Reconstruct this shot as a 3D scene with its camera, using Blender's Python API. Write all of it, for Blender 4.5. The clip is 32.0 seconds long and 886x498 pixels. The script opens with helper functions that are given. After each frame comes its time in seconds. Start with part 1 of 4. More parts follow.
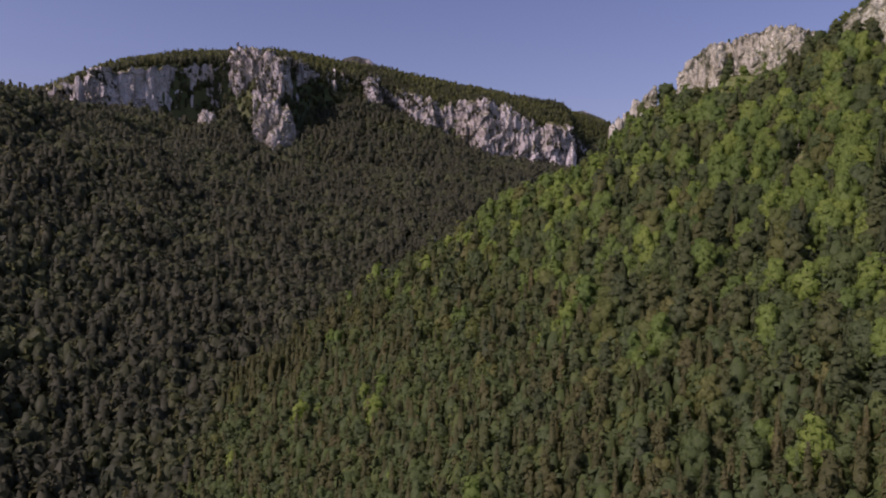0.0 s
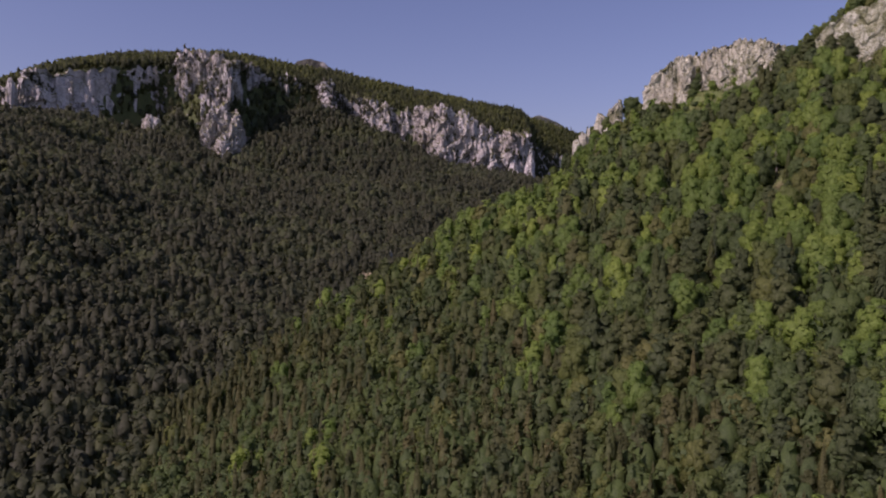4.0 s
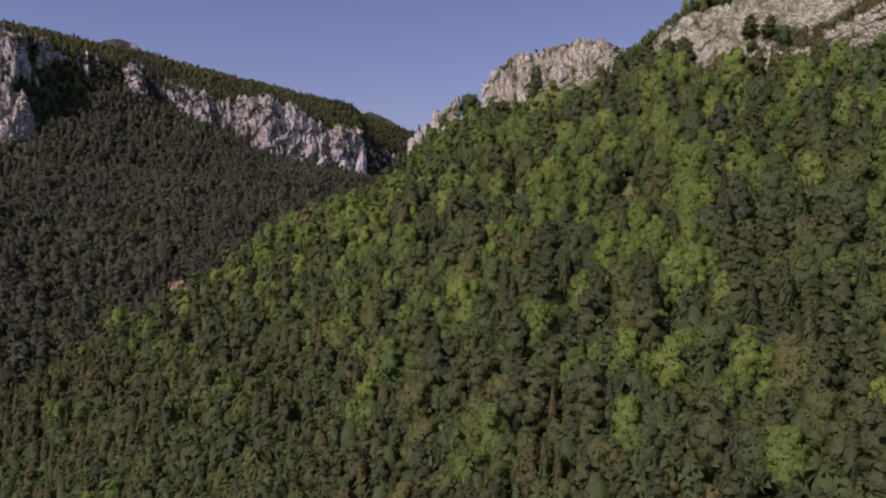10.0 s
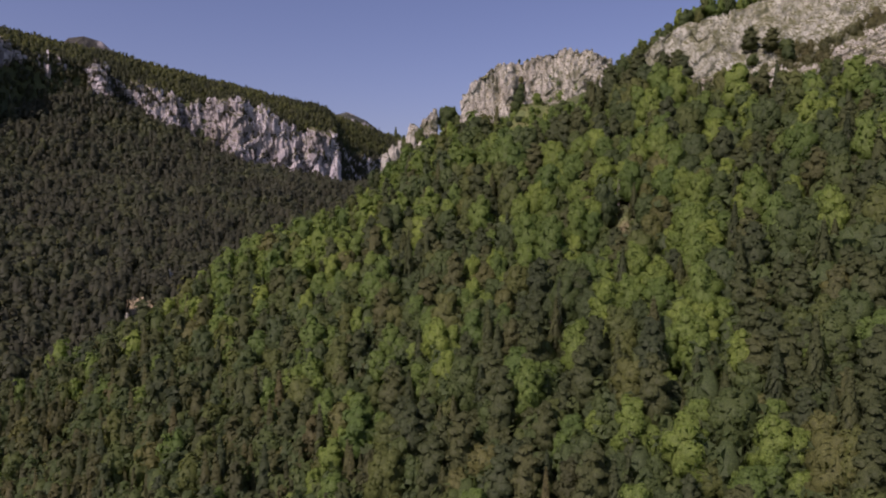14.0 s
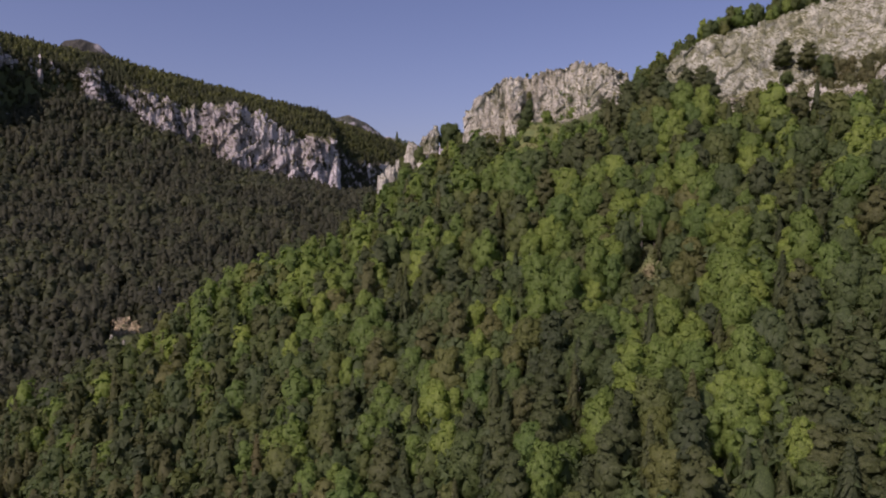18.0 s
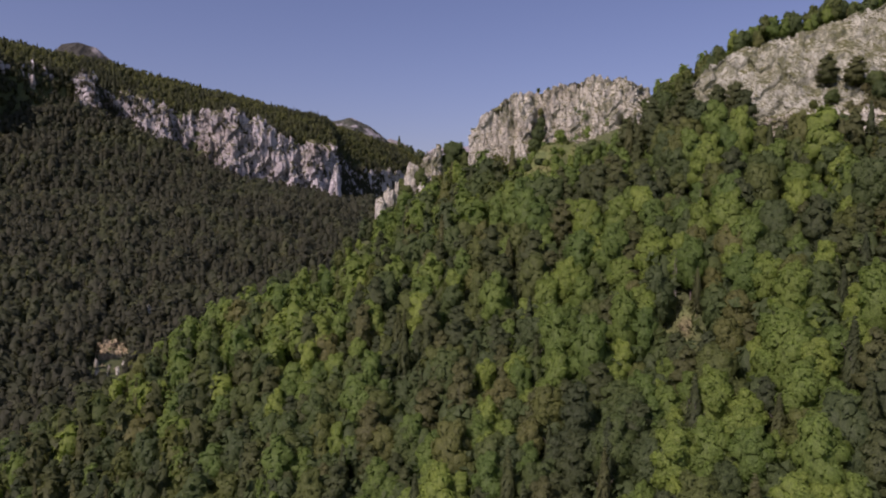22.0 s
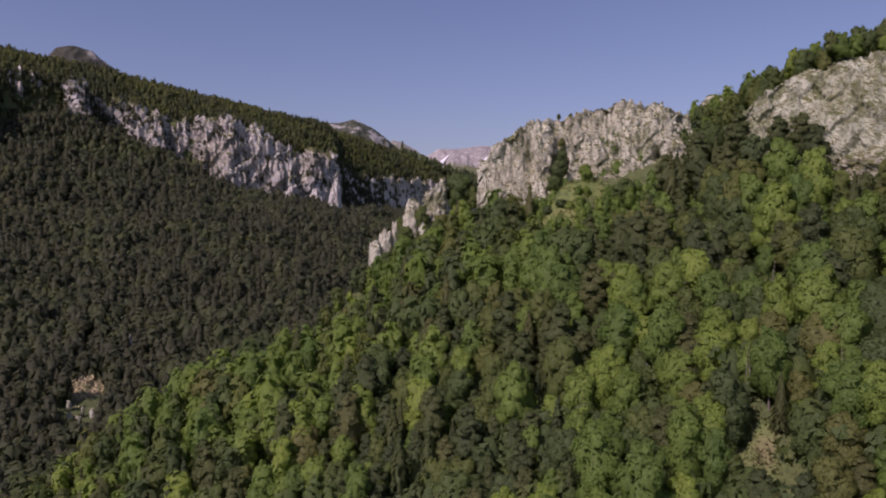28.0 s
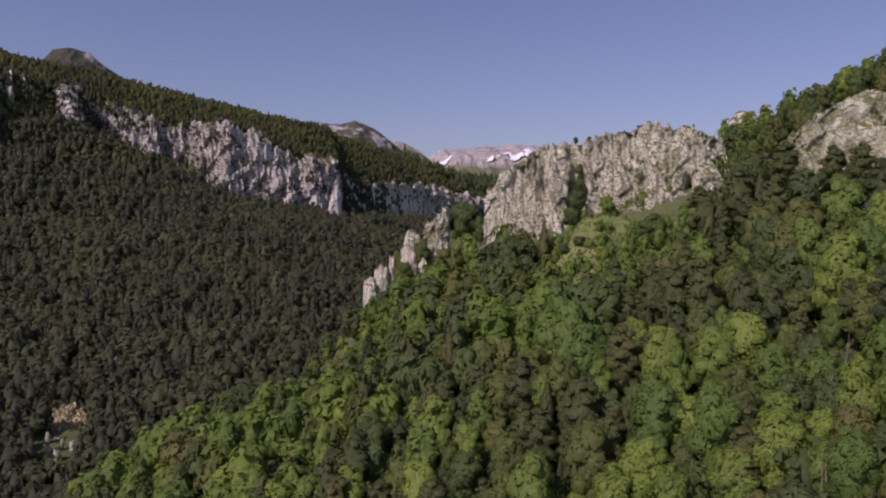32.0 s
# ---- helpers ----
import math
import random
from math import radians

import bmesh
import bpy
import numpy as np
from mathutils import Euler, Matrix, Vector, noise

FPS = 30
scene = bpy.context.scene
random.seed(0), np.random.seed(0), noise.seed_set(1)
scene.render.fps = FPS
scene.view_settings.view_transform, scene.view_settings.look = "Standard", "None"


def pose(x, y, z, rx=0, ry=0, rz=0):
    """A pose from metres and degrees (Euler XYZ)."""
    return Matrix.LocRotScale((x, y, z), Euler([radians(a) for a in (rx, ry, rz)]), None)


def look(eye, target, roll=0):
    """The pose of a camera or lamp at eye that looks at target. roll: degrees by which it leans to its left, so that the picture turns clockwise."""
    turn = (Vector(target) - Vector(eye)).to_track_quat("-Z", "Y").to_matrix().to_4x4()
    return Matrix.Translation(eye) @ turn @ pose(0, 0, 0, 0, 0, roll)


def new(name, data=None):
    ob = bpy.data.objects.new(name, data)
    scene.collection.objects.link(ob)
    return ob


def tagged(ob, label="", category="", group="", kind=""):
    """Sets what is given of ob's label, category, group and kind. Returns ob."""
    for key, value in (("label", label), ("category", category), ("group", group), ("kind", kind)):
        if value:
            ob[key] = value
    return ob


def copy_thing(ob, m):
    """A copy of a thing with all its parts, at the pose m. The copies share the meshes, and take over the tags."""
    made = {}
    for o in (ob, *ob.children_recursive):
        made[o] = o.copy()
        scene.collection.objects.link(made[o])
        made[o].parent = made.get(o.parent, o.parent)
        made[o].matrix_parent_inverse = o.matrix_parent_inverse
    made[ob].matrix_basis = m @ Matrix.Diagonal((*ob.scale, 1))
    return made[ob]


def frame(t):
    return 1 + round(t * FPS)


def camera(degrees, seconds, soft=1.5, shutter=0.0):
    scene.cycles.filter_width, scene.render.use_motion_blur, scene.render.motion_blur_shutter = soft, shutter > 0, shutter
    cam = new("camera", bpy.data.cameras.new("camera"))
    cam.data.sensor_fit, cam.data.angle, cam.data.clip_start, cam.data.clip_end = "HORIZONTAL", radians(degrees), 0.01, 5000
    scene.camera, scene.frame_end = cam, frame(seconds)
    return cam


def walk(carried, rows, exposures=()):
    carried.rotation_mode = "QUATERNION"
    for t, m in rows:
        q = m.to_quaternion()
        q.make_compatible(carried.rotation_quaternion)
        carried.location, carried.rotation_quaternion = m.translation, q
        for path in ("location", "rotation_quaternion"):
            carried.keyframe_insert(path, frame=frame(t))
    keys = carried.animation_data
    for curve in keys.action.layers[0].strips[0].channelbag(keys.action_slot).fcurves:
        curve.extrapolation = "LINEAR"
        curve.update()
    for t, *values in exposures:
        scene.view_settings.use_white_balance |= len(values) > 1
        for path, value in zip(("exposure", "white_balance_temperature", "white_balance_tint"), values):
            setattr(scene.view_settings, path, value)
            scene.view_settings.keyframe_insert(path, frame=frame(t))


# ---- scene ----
cam = camera(63.8, 32.0, soft=2.05)
METRES, EYE, TILT, LEAN, TURN = 220.0, 150.0, -2.0, 0.0, 0.0
ROWS = [
    (0.0, 0.0, 0.0, 0.0, 0.0, 0.0, -0.0),
    (0.5, 0.0004, 0.0143, 0.0067, -0.53, 0.02, 0.04),
    (1.0, 0.0006, 0.0283, 0.0133, -0.95, 0.06, 0.05),
    (1.5, 0.0012, 0.0425, 0.02, -1.32, 0.08, 0.08),
    (2.0, 0.0024, 0.0568, 0.0266, -2.12, 0.13, 0.11),
    (2.5, 0.0026, 0.0703, 0.0332, -3.17, 0.14, 0.18),
    (3.0, 0.0033, 0.0833, 0.0401, -3.34, 0.13, 0.2),
    (3.5, 0.0044, 0.0977, 0.0464, -3.37, 0.16, 0.22),
    (5.5, 0.0126, 0.1543, 0.0535, -3.68, 0.12, 0.25),
    (6.0, 0.0128, 0.1667, 0.0549, -6.85, 0.03, 0.47),
    (6.5, 0.0148, 0.1816, 0.0551, -14.75, -0.1, 0.68),
    (7.0, 0.0168, 0.1961, 0.0553, -16.63, -0.21, 0.83),
    (7.5, 0.0194, 0.2104, 0.0558, -16.62, -0.22, 0.76),
    (8.0, 0.0223, 0.2245, 0.0562, -16.62, -0.23, 0.7),
    (8.5, 0.0257, 0.2388, 0.0584, -16.6, -0.22, 0.59),
    (9.0, 0.0295, 0.2528, 0.0637, -16.58, -0.23, 0.51),
    (9.5, 0.0333, 0.2665, 0.0699, -16.6, -0.23, 0.48),
    (10.0, 0.0373, 0.2799, 0.076, -16.86, -0.22, 0.46),
    (10.5, 0.0416, 0.2938, 0.0822, -17.35, -0.23, 0.46),
    (11.0, 0.0457, 0.3071, 0.0886, -17.97, -0.24, 0.47),
    (11.5, 0.0498, 0.3203, 0.0951, -18.49, -0.26, 0.48),
    (12.0, 0.0538, 0.3333, 0.1016, -18.76, -0.26, 0.46),
    (12.5, 0.0581, 0.3465, 0.1081, -18.77, -0.27, 0.45),
    (13.0, 0.0624, 0.3596, 0.1147, -18.75, -0.27, 0.43),
    (13.5, 0.0672, 0.3727, 0.1212, -18.74, -0.28, 0.43),
    (14.0, 0.0714, 0.3847, 0.1273, -18.71, -0.29, 0.41),
    (14.5, 0.0763, 0.3978, 0.1338, -18.69, -0.28, 0.4),
    (16.5, 0.0956, 0.4505, 0.1598, -18.62, -0.24, 0.28),
    (17.0, 0.1003, 0.4636, 0.1664, -18.6, -0.24, 0.27),
    (17.5, 0.1051, 0.477, 0.173, -18.57, -0.22, 0.26),
    (18.0, 0.1092, 0.4903, 0.1796, -18.56, -0.19, 0.24),
    (18.5, 0.1136, 0.5039, 0.186, -18.53, -0.17, 0.25),
    (19.0, 0.1179, 0.5172, 0.1926, -18.5, -0.15, 0.26),
    (19.5, 0.1224, 0.5309, 0.1991, -18.48, -0.14, 0.26),
    (20.0, 0.1267, 0.5441, 0.2057, -18.45, -0.15, 0.27),
    (20.5, 0.1312, 0.5579, 0.2121, -18.42, -0.13, 0.26),
    (21.0, 0.1357, 0.5712, 0.2187, -18.39, -0.13, 0.26),
    (21.5, 0.1402, 0.5849, 0.2251, -18.35, -0.14, 0.26),
    (22.0, 0.1447, 0.5983, 0.2316, -18.32, -0.14, 0.26),
    (22.5, 0.1491, 0.612, 0.2381, -18.29, -0.14, 0.26),
    (23.0, 0.1534, 0.6255, 0.2446, -18.26, -0.13, 0.26),
    (23.5, 0.1579, 0.6392, 0.2513, -18.22, -0.13, 0.28),
    (24.0, 0.1622, 0.6528, 0.2577, -18.2, -0.12, 0.28),
    (24.5, 0.1667, 0.6665, 0.2645, -18.16, -0.13, 0.3),
    (25.0, 0.1711, 0.6799, 0.2711, -18.13, -0.15, 0.3),
    (25.5, 0.1755, 0.6935, 0.2777, -18.11, -0.15, 0.3),
    (27.5, 0.194, 0.7475, 0.3041, -18.0, -0.22, 0.31),
    (28.0, 0.1984, 0.761, 0.3107, -17.97, -0.23, 0.3),
    (28.5, 0.2029, 0.7743, 0.3174, -17.93, -0.25, 0.3),
    (29.0, 0.2074, 0.788, 0.3241, -17.9, -0.26, 0.31),
    (29.5, 0.2119, 0.8016, 0.3308, -17.87, -0.28, 0.31),
    (30.0, 0.2165, 0.8153, 0.3375, -17.83, -0.29, 0.32),
    (30.5, 0.2211, 0.8288, 0.3442, -17.8, -0.29, 0.31),
    (31.0, 0.2255, 0.8423, 0.3506, -17.77, -0.29, 0.32),
    (31.5, 0.2299, 0.8559, 0.3574, -17.74, -0.31, 0.32),
    (32.0, 0.2344, 0.8694, 0.364, -17.71, -0.32, 0.34),
]
walk(cam, [(t, pose(0, 0, EYE, TILT, LEAN, TURN) @ pose(METRES * x, METRES * y, METRES * z, 90 + pitch, roll, yaw)) for t, x, y, z, yaw, pitch, roll in ROWS],
     [(0.0, 0.22, 6450, 50), (7.0, 0.17, 6450, 49), (32.0, 0.15, 6450, 45)])

# ---- world, sun ----
SUN_AZ, SUN_EL = math.atan2(-0.89, -0.46), radians(45)
world = bpy.data.worlds.new("world")
scene.world = world
world.use_nodes = True
wn, wl = world.node_tree.nodes, world.node_tree.links
sky = wn.new("ShaderNodeTexSky")
sky.sky_type, sky.sun_disc = "NISHITA", False
sky.sun_elevation, sky.sun_rotation = SUN_EL, SUN_AZ
sky.air_density, sky.dust_density, sky.ozone_density = 1.0, 1.5, 2.7
wl.new(sky.outputs[0], wn["Background"].inputs[0])
wn["Background"].inputs[1].default_value = 0.076
sun = new("sun", bpy.data.lights.new("sun", "SUN"))
sun.data.energy, sun.data.angle, sun.data.color = 2.95, radians(0.6), (1.0, 0.93, 0.83)
sun_dir = Vector((math.cos(SUN_EL) * math.sin(SUN_AZ), math.cos(SUN_EL) * math.cos(SUN_AZ), math.sin(SUN_EL)))
sun.matrix_world = look(sun_dir * 900, (0, 0, 0))

# ---- materials ----


def material(name):
    m = bpy.data.materials.new(name)
    m.use_nodes = True
    nt = m.node_tree
    return m, nt, nt.nodes, nt.links, nt.nodes["Principled BSDF"]


def noise_node(nt, scale, detail=4.0, rough=0.6, stretch=None):
    n = nt.nodes.new("ShaderNodeTexNoise")
    n.inputs["Scale"].default_value, n.inputs["Detail"].default_value, n.inputs["Roughness"].default_value = scale, detail, rough
    geo = nt.nodes.new("ShaderNodeNewGeometry")
    if stretch:
        mp = nt.nodes.new("ShaderNodeMapping")
        mp.inputs["Scale"].default_value = stretch
        nt.links.new(geo.outputs["Position"], mp.inputs["Vector"])
        nt.links.new(mp.outputs[0], n.inputs["Vector"])
    else:
        nt.links.new(geo.outputs["Position"], n.inputs["Vector"])
    return n


def ramp(nt, fac, stops):
    r = nt.nodes.new("ShaderNodeValToRGB")
    els = r.color_ramp.elements
    while len(els) < len(stops):
        els.new(0.5)
    for e, (p, c) in zip(els, stops):
        e.position, e.color = p, (*c, 1) if len(c) == 3 else c
    nt.links.new(fac, r.inputs[0])
    return r


def mix(nt, fac, a, b, blend="MIX"):
    n = nt.nodes.new("ShaderNodeMix")
    n.data_type, n.blend_type = "RGBA", blend
    for src, sock in ((fac, n.inputs[0]), (a, n.inputs[6]), (b, n.inputs[7])):
        if isinstance(src, (float, int)):
            sock.default_value = src
        elif isinstance(src, tuple):
            sock.default_value = (*src, 1)
        else:
            nt.links.new(src, sock)
    return n.outputs[2]


def leaf_material(name, stops, joined, far=False):
    """Foliage: every tree has its own tone, every clump a shade of it. Far woods have haze painted in as flatter
    contrast.
    """
    m, nt, nodes, links, bsdf = material(name)
    if joined:
        tone = nodes.new("ShaderNodeAttribute")
        tone.attribute_name = "tone"
        fac = tone.outputs["Fac"]
    else:
        fac = nodes.new("ShaderNodeObjectInfo").outputs["Random"]
    base = ramp(nt, fac, stops)
    grain = noise_node(nt, 0.7, 3)
    # far: duller and flatter, haze and lens falloff put into the colour
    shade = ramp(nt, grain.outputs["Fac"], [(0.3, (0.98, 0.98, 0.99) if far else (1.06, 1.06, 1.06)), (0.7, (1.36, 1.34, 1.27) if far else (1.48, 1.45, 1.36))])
    # leaf-scale speckle: shaded gaps between leaves and lit tips painted into the colour
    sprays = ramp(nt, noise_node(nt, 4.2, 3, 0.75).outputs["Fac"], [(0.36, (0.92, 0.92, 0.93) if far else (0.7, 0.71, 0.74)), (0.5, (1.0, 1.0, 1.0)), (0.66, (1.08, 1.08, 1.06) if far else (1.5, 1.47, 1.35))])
    col = mix(nt, 1.0, base.outputs[0], shade.outputs[0], "MULTIPLY")
    col = mix(nt, 1.0, col, sprays.outputs[0], "MULTIPLY")
    links.new(col, bsdf.inputs["Base Color"])
    bump = nodes.new("ShaderNodeBump")
    bump.inputs["Strength"].default_value, bump.inputs["Distance"].default_value = 0.1, 0.15
    links.new(noise_node(nt, 3.4, 3, 0.65).outputs["Fac"], bump.inputs["Height"])
    links.new(bump.outputs[0], bsdf.inputs["Normal"])
    bsdf.inputs["Roughness"].default_value = 0.62
    bsdf.inputs["Specular IOR Level"].default_value = 0.25
    tr = nodes.new("ShaderNodeBsdfTranslucent")
    links.new(mix(nt, 1.0, col, (1.35, 1.3, 1.1), "MULTIPLY"), tr.inputs["Color"])
    ms = nodes.new("ShaderNodeMixShader")
    ms.inputs[0].default_value = 0.56
    links.new(bsdf.outputs[0], ms.inputs[1])
    links.new(tr.outputs[0], ms.inputs[2])
    links.new(ms.outputs[0], nodes["Material Output"].inputs["Surface"])
    return m


TONES = {
    "beech": [(0.0, (0.105, 0.175, 0.048)), (0.5, (0.142, 0.215, 0.053)), (1.0, (0.2, 0.274, 0.062))],
    "oak": [(0.0, (0.082, 0.12, 0.05)), (0.4, (0.09, 0.136, 0.047)), (0.8, (0.124, 0.156, 0.048)), (1.0, (0.15, 0.165, 0.06))],
    "pine": [(0.0, (0.066, 0.093, 0.044)), (0.6, (0.088, 0.115, 0.046)), (1.0, (0.115, 0.131, 0.053))],
    "spruce": [(0.0, (0.078, 0.094, 0.042)), (0.6, (0.1, 0.114, 0.047)), (1.0, (0.128, 0.13, 0.056))],
    # valley woods: the brown cast of haze is painted into these leaf colours
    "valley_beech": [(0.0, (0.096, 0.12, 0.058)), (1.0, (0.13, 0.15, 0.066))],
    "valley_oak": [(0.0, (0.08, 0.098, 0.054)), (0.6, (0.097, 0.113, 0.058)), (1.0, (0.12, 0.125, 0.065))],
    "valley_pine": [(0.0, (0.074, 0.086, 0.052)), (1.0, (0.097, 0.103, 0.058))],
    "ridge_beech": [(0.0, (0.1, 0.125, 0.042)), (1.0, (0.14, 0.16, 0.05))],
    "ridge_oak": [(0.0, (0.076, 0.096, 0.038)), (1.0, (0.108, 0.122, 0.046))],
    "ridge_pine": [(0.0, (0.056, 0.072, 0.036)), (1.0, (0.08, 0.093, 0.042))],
}
LEAF = {k: leaf_material("foliage_" + k, v, False) for k, v in TONES.items() if "_" not in k}
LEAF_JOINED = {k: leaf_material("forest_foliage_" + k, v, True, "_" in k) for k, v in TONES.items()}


def bark_material():
    m, nt, nodes, links, bsdf = material("bark")
    n = noise_node(nt, 3.0, 4, 0.6, (1, 1, 0.25))
    links.new(ramp(nt, n.outputs["Fac"], [(0.3, (0.07, 0.055, 0.045)), (0.7, (0.24, 0.21, 0.18))]).outputs[0], bsdf.inputs["Base Color"])
    bsdf.inputs["Roughness"].default_value = 0.9
    return m


BARK = bark_material()


def rock_material(name, pale, dark, warm, scale, moss=0.55, herbs=0.8, streaks=(0.3, 0.52), long=0.22, herb_from=0.52, treeline=None, stains=(0.45, 0.68), crack_dark=0.62, pits=0.55):
    """Limestone with weather streaks, cracks, ochre stains and grass on its ledges."""
    m, nt, nodes, links, bsdf = material(name)
    big = noise_node(nt, 0.05 * scale, 5, 0.6)
    streak = noise_node(nt, 0.35 * scale, 6, 0.65, (1, 1, long))
    fine = noise_node(nt, 1.6 * scale, 6, 0.7)
    c1 = ramp(nt, streak.outputs["Fac"], [(streaks[0], dark), (streaks[1], pale), (0.8, tuple(min(1, v * 1.2) for v in pale))])
    c2 = mix(nt, ramp(nt, big.outputs["Fac"], [(stains[0], (0, 0, 0)), (stains[1], (0.75, 0.75, 0.75))]).outputs[0], c1.outputs[0], warm)
    c3 = mix(nt, 0.75, c2, ramp(nt, fine.outputs["Fac"], [(0.3, (0.55, 0.54, 0.53)), (0.6, (1.15, 1.13, 1.1))]).outputs[0], "MULTIPLY")
    crack = nodes.new("ShaderNodeTexVoronoi")
    crack.feature = "DISTANCE_TO_EDGE"
    crack.inputs["Scale"].default_value = 0.32 * scale
    geo = nodes.new("ShaderNodeNewGeometry")
    mp = nodes.new("ShaderNodeMapping")
    mp.inputs["Scale"].default_value = (1, 1, 0.6)
    links.new(geo.outputs["Position"], mp.inputs["Vector"])
    wob = nodes.new("ShaderNodeVectorMath")
    wob.operation = "ADD"
    wn2 = noise_node(nt, 0.5 * scale, 3)
    links.new(mp.outputs[0], wob.inputs[0])
    links.new(wn2.outputs["Color"], wob.inputs[1])
    links.new(wob.outputs[0], crack.inputs["Vector"])
    c4 = mix(nt, 1.0, c3, ramp(nt, crack.outputs["Distance"], [(0.0, (crack_dark, crack_dark * 0.97, crack_dark * 0.94)), (0.05, (1, 1, 1))]).outputs[0], "MULTIPLY")
    herb = noise_node(nt, 0.16 * scale, 6, 0.7)
    c4 = mix(nt, ramp(nt, herb.outputs["Fac"], [(herb_from, (0, 0, 0)), (herb_from + 0.12, (herbs, herbs, herbs))]).outputs[0], c4, (0.14, 0.16, 0.07))
    pock = noise_node(nt, 1.1 * scale, 5, 0.75, (1, 1, 0.55))
    c4 = mix(nt, 1.0, c4, ramp(nt, pock.outputs["Fac"], [(0.37, (1 - 0.7 * pits, 1 - 0.71 * pits, 1 - 0.72 * pits)), (0.48, (1, 1, 1)), (0.66, (1 + 0.42 * pits, 1 + 0.39 * pits, 1 + 0.33 * pits))]).outputs[0], "MULTIPLY")
    sep = nodes.new("ShaderNodeSeparateXYZ")
    links.new(geo.outputs["Normal"], sep.inputs[0])
    add = nodes.new("ShaderNodeMath")
    add.operation = "MULTIPLY_ADD"
    links.new(fine.outputs["Fac"], add.inputs[0])
    add.inputs[1].default_value = 0.55
    links.new(sep.outputs["Z"], add.inputs[2])
    green = ramp(nt, add.outputs[0], [(moss + 0.27, (0, 0, 0)), (moss + 0.42, (1, 1, 1))])
    c5 = mix(nt, green.outputs[0], c4, ramp(nt, streak.outputs["Fac"], [(0.3, (0.07, 0.085, 0.03)), (0.7, (0.16, 0.165, 0.065))]).outputs[0])
    if treeline:
        pos = nodes.new("ShaderNodeSeparateXYZ")
        links.new(geo.outputs["Position"], pos.inputs[0])
        rough_line = nodes.new("ShaderNodeMath")
        rough_line.operation = "MULTIPLY_ADD"
        links.new(noise_node(nt, 0.012, 5, 0.65).outputs["Fac"], rough_line.inputs[0])
        rough_line.inputs[1].default_value = 260
        links.new(pos.outputs["Z"], rough_line.inputs[2])
        span = nodes.new("ShaderNodeMapRange")
        span.inputs["From Min"].default_value, span.inputs["From Max"].default_value = treeline[1] + 130, treeline[0] + 130
        links.new(rough_line.outputs[0], span.inputs["Value"])
        c5 = mix(nt, span.outputs[0], c5, (0.13, 0.145, 0.075))
    links.new(c5, bsdf.inputs["Base Color"])
    bsdf.inputs["Roughness"].default_value = 0.9
    bsdf.inputs["Specular IOR Level"].default_value = 0.2
    bump = nodes.new("ShaderNodeBump")
    bump.inputs["Strength"].default_value, bump.inputs["Distance"].default_value = 0.7, 0.8 / scale
    links.new(fine.outputs["Fac"], bump.inputs["Height"])
    links.new(bump.outputs[0], bsdf.inputs["Normal"])
    return m


ROCK = rock_material("limestone", (0.63, 0.65, 0.53), (0.19, 0.2, 0.155), (0.42, 0.41, 0.31), 1.0, 0.32, streaks=(0.31, 0.47), herb_from=0.5, crack_dark=0.8, pits=0.5)
ROCK_SLAB = rock_material("slab_limestone", (0.52, 0.56, 0.44), (0.19, 0.21, 0.145), (0.3, 0.32, 0.19), 1.3, 0.42, 0.85, (0.33, 0.52), 0.09, 0.49, crack_dark=0.85, pits=0.45)
ROCK_FAR = rock_material("cliff_limestone", (0.6, 0.6, 0.58), (0.2, 0.2, 0.195), (0.38, 0.35, 0.29), 0.35, 0.35, 0.5, (0.34, 0.5), 0.1, 0.53, crack_dark=0.8, pits=0.35)
ROCK_ALP = rock_material("alpine_limestone", (0.40, 0.39, 0.385), (0.22, 0.217, 0.215), (0.37, 0.345, 0.32), 0.09, 1.2, 0.0, treeline=(505, 575))
ROCK_DOME = rock_material("dome_limestone", (0.08, 0.094, 0.068), (0.04, 0.048, 0.034), (0.5, 0.5, 0.48), 0.3, 1.2, 0.0, stains=(0.53, 0.6))
ROCK_KNOLL = rock_material("knoll_limestone", (0.075, 0.08, 0.062), (0.038, 0.042, 0.032), (0.4, 0.4, 0.38), 0.4, 1.2, 0.0, stains=(0.58, 0.68))
ROCK_TAN = rock_material("bare_earth", (0.52, 0.45, 0.28), (0.26, 0.21, 0.12), (0.47, 0.38, 0.2), 0.8, 0.7)


def ground_material():
    m, nt, nodes, links, bsdf = material("forest_floor")
    a = noise_node(nt, 0.08, 6)
    b = noise_node(nt, 1.2, 5)
    c = ramp(nt, a.outputs["Fac"], [(0.35, (0.075, 0.1, 0.036)), (0.55, (0.095, 0.125, 0.042)), (0.75, (0.13, 0.145, 0.055))])
    col = mix(nt, 0.8, c.outputs[0], ramp(nt, b.outputs["Fac"], [(0.3, (0.5, 0.5, 0.5)), (0.7, (1.25, 1.2, 1.1))]).outputs[0], "MULTIPLY")
    links.new(col, bsdf.inputs["Base Color"])
    bsdf.inputs["Roughness"].default_value = 0.95
    bump = nodes.new("ShaderNodeBump")
    bump.inputs["Strength"].default_value, bump.inputs["Distance"].default_value = 0.8, 0.6
    links.new(b.outputs["Fac"], bump.inputs["Height"])
    links.new(bump.outputs[0], bsdf.inputs["Normal"])
    return m


GROUND = ground_material()


def snow_material():
    m, nt, nodes, links, bsdf = material("snow")
    n = noise_node(nt, 0.05, 4)
    links.new(ramp(nt, n.outputs["Fac"], [(0.3, (0.7, 0.72, 0.76)), (0.7, (0.86, 0.86, 0.87))]).outputs[0], bsdf.inputs["Base Color"])
    bsdf.inputs["Roughness"].default_value = 0.7
    return m


